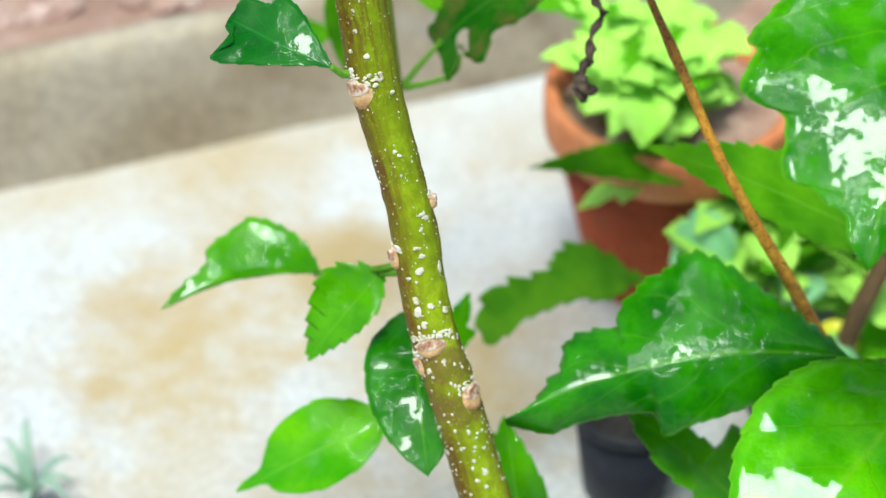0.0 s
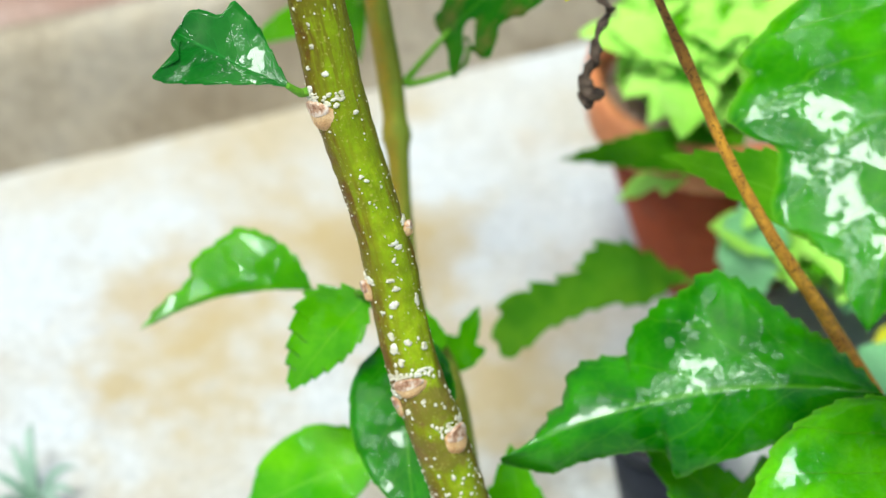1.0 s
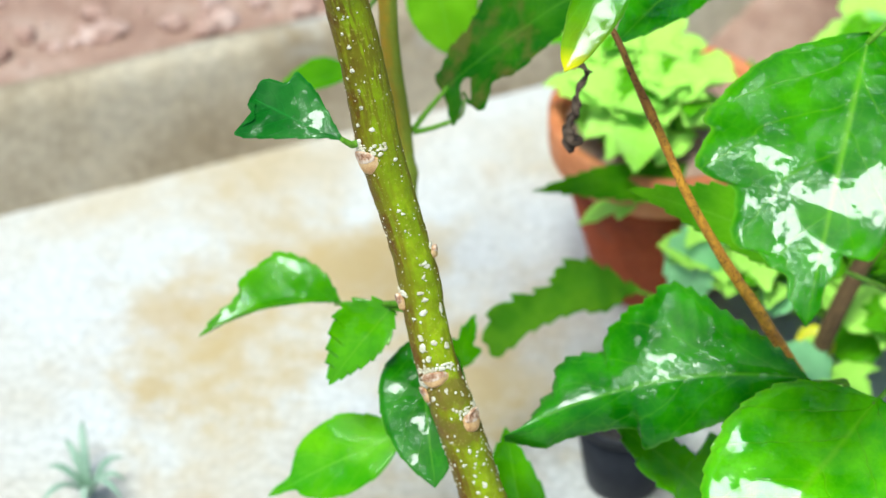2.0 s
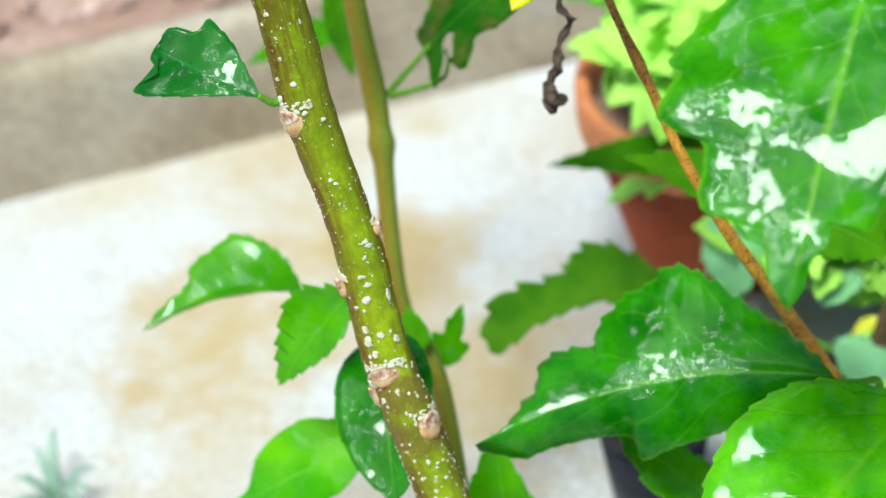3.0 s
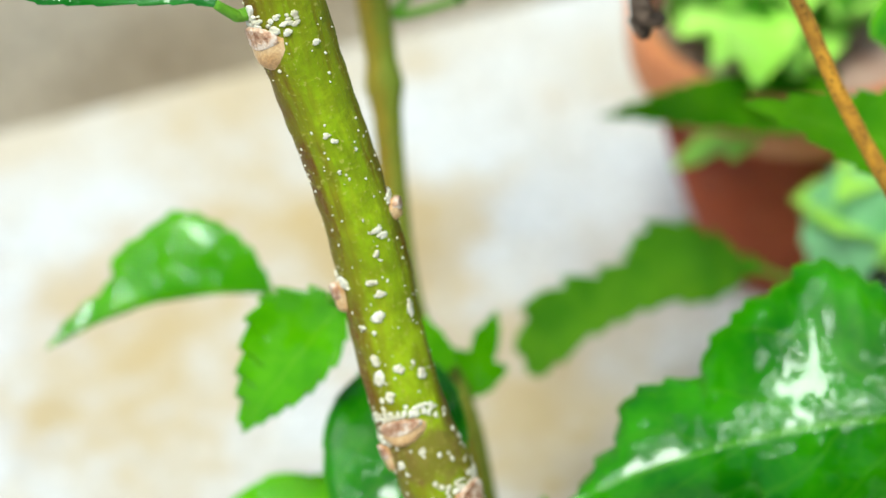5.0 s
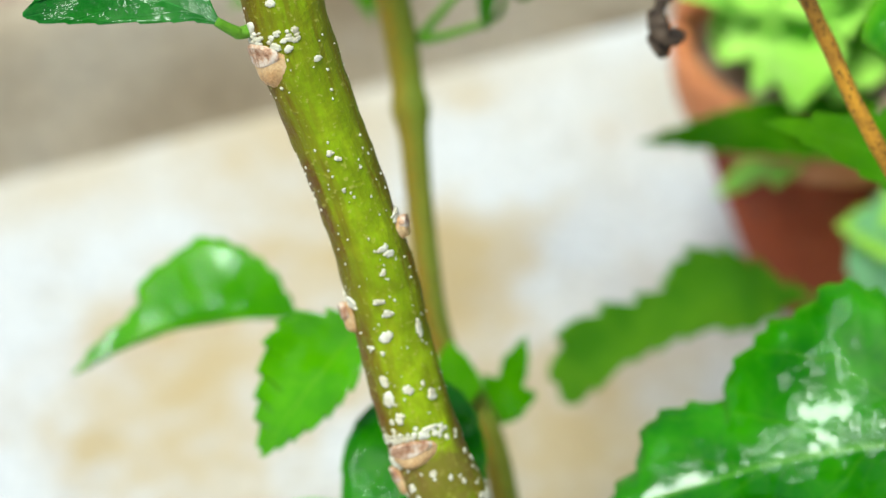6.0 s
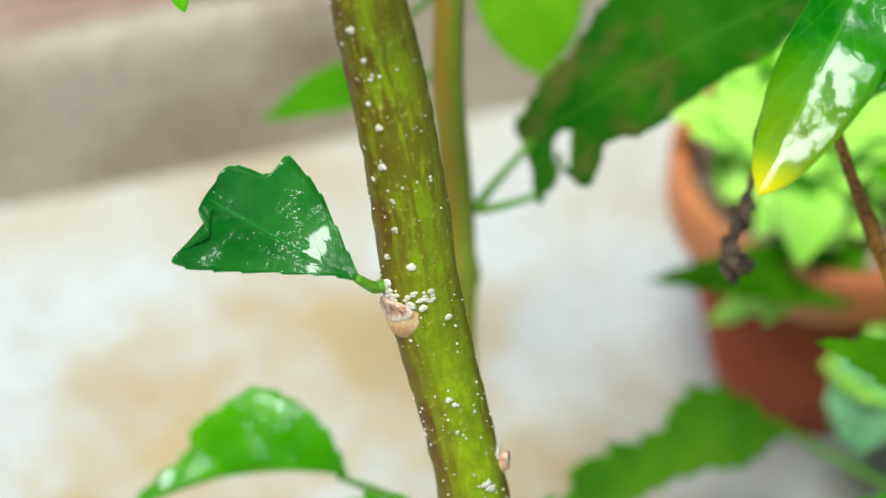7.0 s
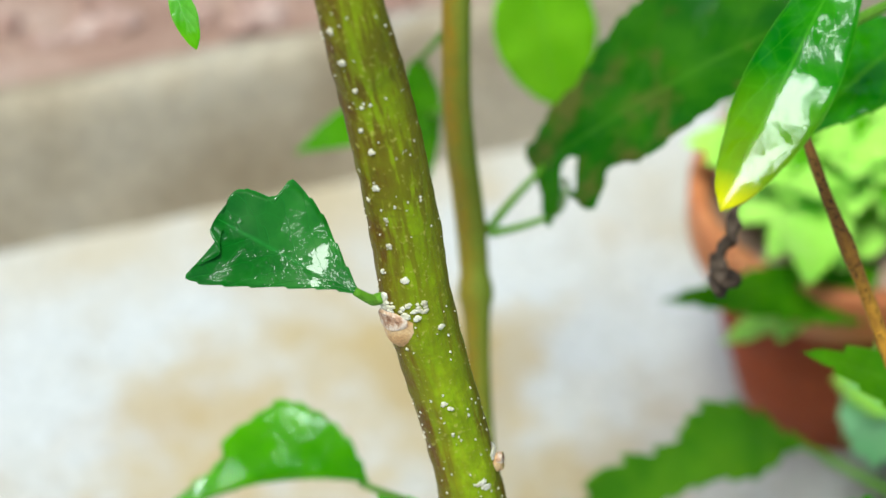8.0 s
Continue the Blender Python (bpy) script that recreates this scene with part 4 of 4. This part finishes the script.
def dried_curl(rows):
    """A shrivelled leaf: a twisted ribbon that ends in a crumpled knot."""
    c = spline(rows, 10)
    bm = bmesh.new()
    n, sides = len(c), 8
    rings = []
    for i in range(n):
        a0 = i * 0.55
        ring = []
        for k in range(sides):
            a = 2 * math.pi * k / sides
            flat = Vector((math.cos(a) * 1.25, math.sin(a) * 0.55))
            d = Vector((flat.x * math.cos(a0) - flat.y * math.sin(a0), flat.x * math.sin(a0) + flat.y * math.cos(a0), 0.25 * math.sin(a * 2 + i)))
            at = Vector(c[i, :3]) + Vector((0.0007 * math.cos(a0 * 0.8), 0.0007 * math.sin(a0 * 0.8), 0)) * (i / n * 2)
            ring.append(bm.verts.new(at + d * c[i, 3] * 1.4 * (1 + 0.45 * noise.noise(at * 700))))
        rings.append(ring)
    for a, b in zip(rings, rings[1:]):
        for k in range(sides):
            bm.faces.new((a[k], a[(k + 1) % sides], b[(k + 1) % sides], b[k]))
    bm.faces.new(rings[0])
    bm.faces.new(rings[-1])
    bmesh.ops.recalc_face_normals(bm, faces=bm.faces)
    return bm


# ---- the neighbouring hibiscus ----
neighbour = thing("hibiscus_bush", (0.112, 0.338, 0.04), "hibiscus bush with large glossy leaves in a black pot", "shrub")
trunk_rows = [(0.112, 0.338, 0.034, 0.0042), (0.126, 0.352, 0.080, 0.0040), (0.148, 0.372, 0.125, 0.0038), (0.176, 0.372, 0.215, 0.0034), (0.190, 0.360, 0.360, 0.0028)]
part("main_stem", tube(trunk_rows, 20, 8, 0.05), old_bark, neighbour, "brown woody stem")
TWIG = [(0.0235, 0.3154, 0.2587, 0.0011), (0.0306, 0.2999, 0.2446, 0.0012), (0.0452, 0.2833, 0.2205, 0.0016), (0.0549, 0.2722, 0.2042, 0.0017), (0.0685, 0.2633, 0.1831, 0.0019), (0.0827, 0.2612, 0.1595, 0.0022), (0.1010, 0.2597, 0.1258, 0.0028)]
twig_rows = [(0.0480, 0.3280, 0.3540, 0.0016), (0.0360, 0.3150, 0.3100, 0.0014)] + TWIG + [(0.1180, 0.2180, 0.1320, 0.0026), (0.1380, 0.2620, 0.1120, 0.0028), (0.1500, 0.3720, 0.1200, 0.0030)]
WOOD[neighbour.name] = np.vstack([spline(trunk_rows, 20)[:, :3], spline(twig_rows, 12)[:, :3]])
part("twig", tube(twig_rows, 18, 10, 0.10, [(0.30, 0.28, 0.010)]), twig_bark, neighbour, "dry orange-brown twig speckled black")
part("dried_leaf", dried_curl(CURL), dead_leaf, neighbour, "shrivelled dark brown leaf twisted into a curl")
leaf(neighbour, (0.0417, 0.3702, 0.0636), (-0.0186, 0.3048, 0.0842), 0.0033, 0.0228, (0.1000, -0.5782, 0.8113), (wavy, blunt), leaf_olive, teeth=9, depth=.17, arch=.05, bend=-.13, fold_pos=0, fold_neg=0, stalk=(0.0536, 0.3659, 0.0579), label="olive toothed leaf")
leaf(neighbour, (0.0718, 0.4202, 0.0844), (-0.0065, 0.3843, 0.1048), 0.0136, 0.0088, (0.0000, -0.3779, 0.9109), ovate, leaf_dull, teeth=12, depth=.13, arch=.06, stalk=(0.0844, 0.4082, 0.0772), label="dull green pointed leaf")
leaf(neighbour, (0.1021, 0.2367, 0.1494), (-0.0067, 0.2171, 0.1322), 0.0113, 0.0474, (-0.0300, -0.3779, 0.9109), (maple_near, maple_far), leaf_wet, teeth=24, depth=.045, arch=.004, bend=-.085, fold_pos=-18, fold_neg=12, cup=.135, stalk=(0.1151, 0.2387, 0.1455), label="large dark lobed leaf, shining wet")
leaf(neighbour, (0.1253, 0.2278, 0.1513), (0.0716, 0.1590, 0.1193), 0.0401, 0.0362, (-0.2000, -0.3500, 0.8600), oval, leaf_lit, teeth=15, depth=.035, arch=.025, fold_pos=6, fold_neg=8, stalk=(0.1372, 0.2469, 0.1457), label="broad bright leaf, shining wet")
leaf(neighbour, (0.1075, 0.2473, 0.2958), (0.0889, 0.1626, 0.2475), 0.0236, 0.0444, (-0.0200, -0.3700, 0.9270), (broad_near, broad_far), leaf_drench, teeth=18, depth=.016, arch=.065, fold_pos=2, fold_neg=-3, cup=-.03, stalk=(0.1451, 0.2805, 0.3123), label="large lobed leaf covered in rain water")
leaf(neighbour, (0.0338, 0.2935, 0.3112), (0.0122, 0.2423, 0.2799), 0.0103, 0.0087, (-0.1200, -0.5622, 0.7993), lance, leaf_tip, teeth=5, depth=.02, arch=.005, fold_pos=0, fold_neg=-16, cup=.04, stalk=(0.0378, 0.3234, 0.3102), label="narrow wet leaf with a yellow tip")
leaf(neighbour, (0.0569, 0.3646, 0.2339), (0.0269, 0.3188, 0.2325), 0.0152, 0.0124, (-0.1000, -0.2778, 0.9606), ovate, leaf_wet, teeth=8, depth=.06, arch=.06, stalk=(0.0675, 0.3671, 0.2521))
leaf(neighbour, (0.0803, 0.2377, 0.0693), (0.0323, 0.2462, 0.1112), 0.0240, 0.0192, (0.0000, -0.2778, 0.9606), (lobed, lobed), leaf_mid, teeth=9, depth=.08, arch=.06, stalk=(0.0939, 0.2444, 0.0437))
leaf(neighbour, (0.1180, 0.2990, 0.1446), (0.0337, 0.2943, 0.1860), 0.0136, 0.0167, (0.0000, -0.3779, 0.9109), ovate, leaf_dull, teeth=14, depth=.12, arch=.06, stalk=(0.1485, 0.3327, 0.1019))
leaf(neighbour, (0.1172, 0.3844, 0.1718), (0.0841, 0.3448, 0.1674), 0.0088, 0.0106, (0.0000, -0.3779, 0.9109), lobed, leaf_dull, teeth=6, depth=.08, arch=.06, stalk=(0.1282, 0.3809, 0.1665))

# ---- foliage behind ----
hedge = thing("garden_plant", (0.215, 0.560, 0.0), "leafy light green garden plant behind the pots", "plant")
bush(hedge, (0.215, 0.560, 0.0), 20, 14, 0.066, 0.110, 0.029, (leaf_bright, leaf_young, leaf_bright, leaf_pale), 31, petiole_skin, (-0.02, -0.02))
undergrowth = thing("garden_plant", (0.150, 0.440, 0.0), "low bright green plant crowded beside the black pot", "plant")
bush(undergrowth, (0.150, 0.440, 0.0), 24, 14, 0.074, 0.092, 0.028, (leaf_bright, leaf_young, leaf_pale, leaf_bright), 77, petiole_skin, (-0.01, -0.02))
seedling = thing("seedling", (0.1130, 0.4500, 0.0), "low plant with pale and bright green leaves beside the pot", "plant")
bush(seedling, (0.1130, 0.4500, 0.0), 15, 8, 0.090, 0.060, 0.030, (leaf_pale, leaf_bright, leaf_mid, leaf_young, leaf_dull), 47, petiole_skin, (0.0, -0.01))
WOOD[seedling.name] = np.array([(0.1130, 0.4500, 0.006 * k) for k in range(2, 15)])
leaf(seedling, (0.0640, 0.3960, 0.0800), (0.0650, 0.3800, 0.0420), 0.0125, 0.0135, (0.0000, -0.5000, 0.8600), (ovate, oval), leaf_pale, teeth=7, depth=.16, arch=.06, stalk=(0.0800, 0.4080, 0.0800), label="pale mint green leaf")
leaf(seedling, (0.0413, 0.4050, 0.0890), (0.0125, 0.3980, 0.0735), 0.0085, 0.0095, (0.0000, -0.2778, 0.9606), lobed, leaf_bright, teeth=6, depth=.06, arch=.06, stalk=(0.0560, 0.4080, 0.0880))
leaf(seedling, (0.0900, 0.4150, 0.0780), (0.0680, 0.4000, 0.0690), 0.0110, 0.0115, (0.0000, -0.2778, 0.9606), oval, leaf_bright, teeth=6, depth=.04, arch=.06, stalk=(0.0980, 0.4250, 0.0740))
leaf(seedling, (0.1240, 0.3600, 0.0520), (0.1090, 0.3500, 0.0430), 0.0090, 0.0090, (0.0000, -0.2778, 0.9606), oval, leaf_yellow, teeth=5, depth=.03, arch=.06, stalk=(0.1260, 0.3720, 0.0520), label="fading yellow leaf")
leaf(potted, (POT[0] - 0.011, POT[1] - 0.030, 0.1170), (POT[0] - 0.013, POT[1] - 0.064, 0.1150), 0.0110, 0.0105, (0.0, -0.35, 0.93), ovate, leaf_bright, teeth=6, depth=.06, arch=.05, label="bright lime leaf over the rim")
leaf(potted, (POT[0] - 0.014, POT[1] - 0.014, 0.1160), (POT[0] - 0.036, POT[1] - 0.031, 0.1060), 0.0105, 0.0100, (-0.1, -0.35, 0.93), ovate, leaf_bright, teeth=6, depth=.06, arch=.05)
leaf(potted, (POT[0] - 0.012, POT[1] - 0.004, 0.1200), (POT[0] - 0.040, POT[1] - 0.006, 0.1100), 0.0095, 0.0090, (-0.1, -0.35, 0.93), oval, leaf_bright, teeth=6, depth=.06, arch=.05)
leaf(potted, (POT[0] - 0.006, POT[1] - 0.018, 0.1180), (POT[0] - 0.026, POT[1] - 0.047, 0.1070), 0.0105, 0.0100, (-0.1, -0.35, 0.93), ovate, leaf_bright, teeth=6, depth=.06, arch=.05)


# ---- a tuft of grass on the concrete ----
tuft = thing("grass_tuft", (-0.1940, 0.2900, 0.0), "grey-green tuft of narrow arching leaves in the concrete", "grass")
rnd = random.Random(4)
for k in range(8):
    a = 2 * math.pi * k / 8 + rnd.uniform(-0.3, 0.3)
    reach, high = rnd.uniform(0.014, 0.025), rnd.uniform(0.015, 0.027)
    foot = Vector((-0.1940, 0.2900, 0.0))
    d = Vector((math.cos(a), math.sin(a), 0))
    bm = tube([(*foot, 0.0011), (*(foot + d * reach * 0.35 + Vector((0, 0, high * 0.8))), 0.0020), (*(foot + d * reach * 0.75 + Vector((0, 0, high))), 0.0017), (*(foot + d * reach * 1.2 + Vector((0, 0, high * 0.75))), 0.0004)], 8, 6)
    # blades are flat: press each tube along its own width
    for v in bm.verts:
        off = v.co - foot
        up = off.z - high * 0.9 * math.sin(min(1.0, max(0.0, off.dot(d) / (reach * 1.2))) * 1.9)
        v.co.z -= 0.0 if abs(up) > 0.02 else up * 0.55
    part("grass_leaf", bm, grass_blade, tuft)
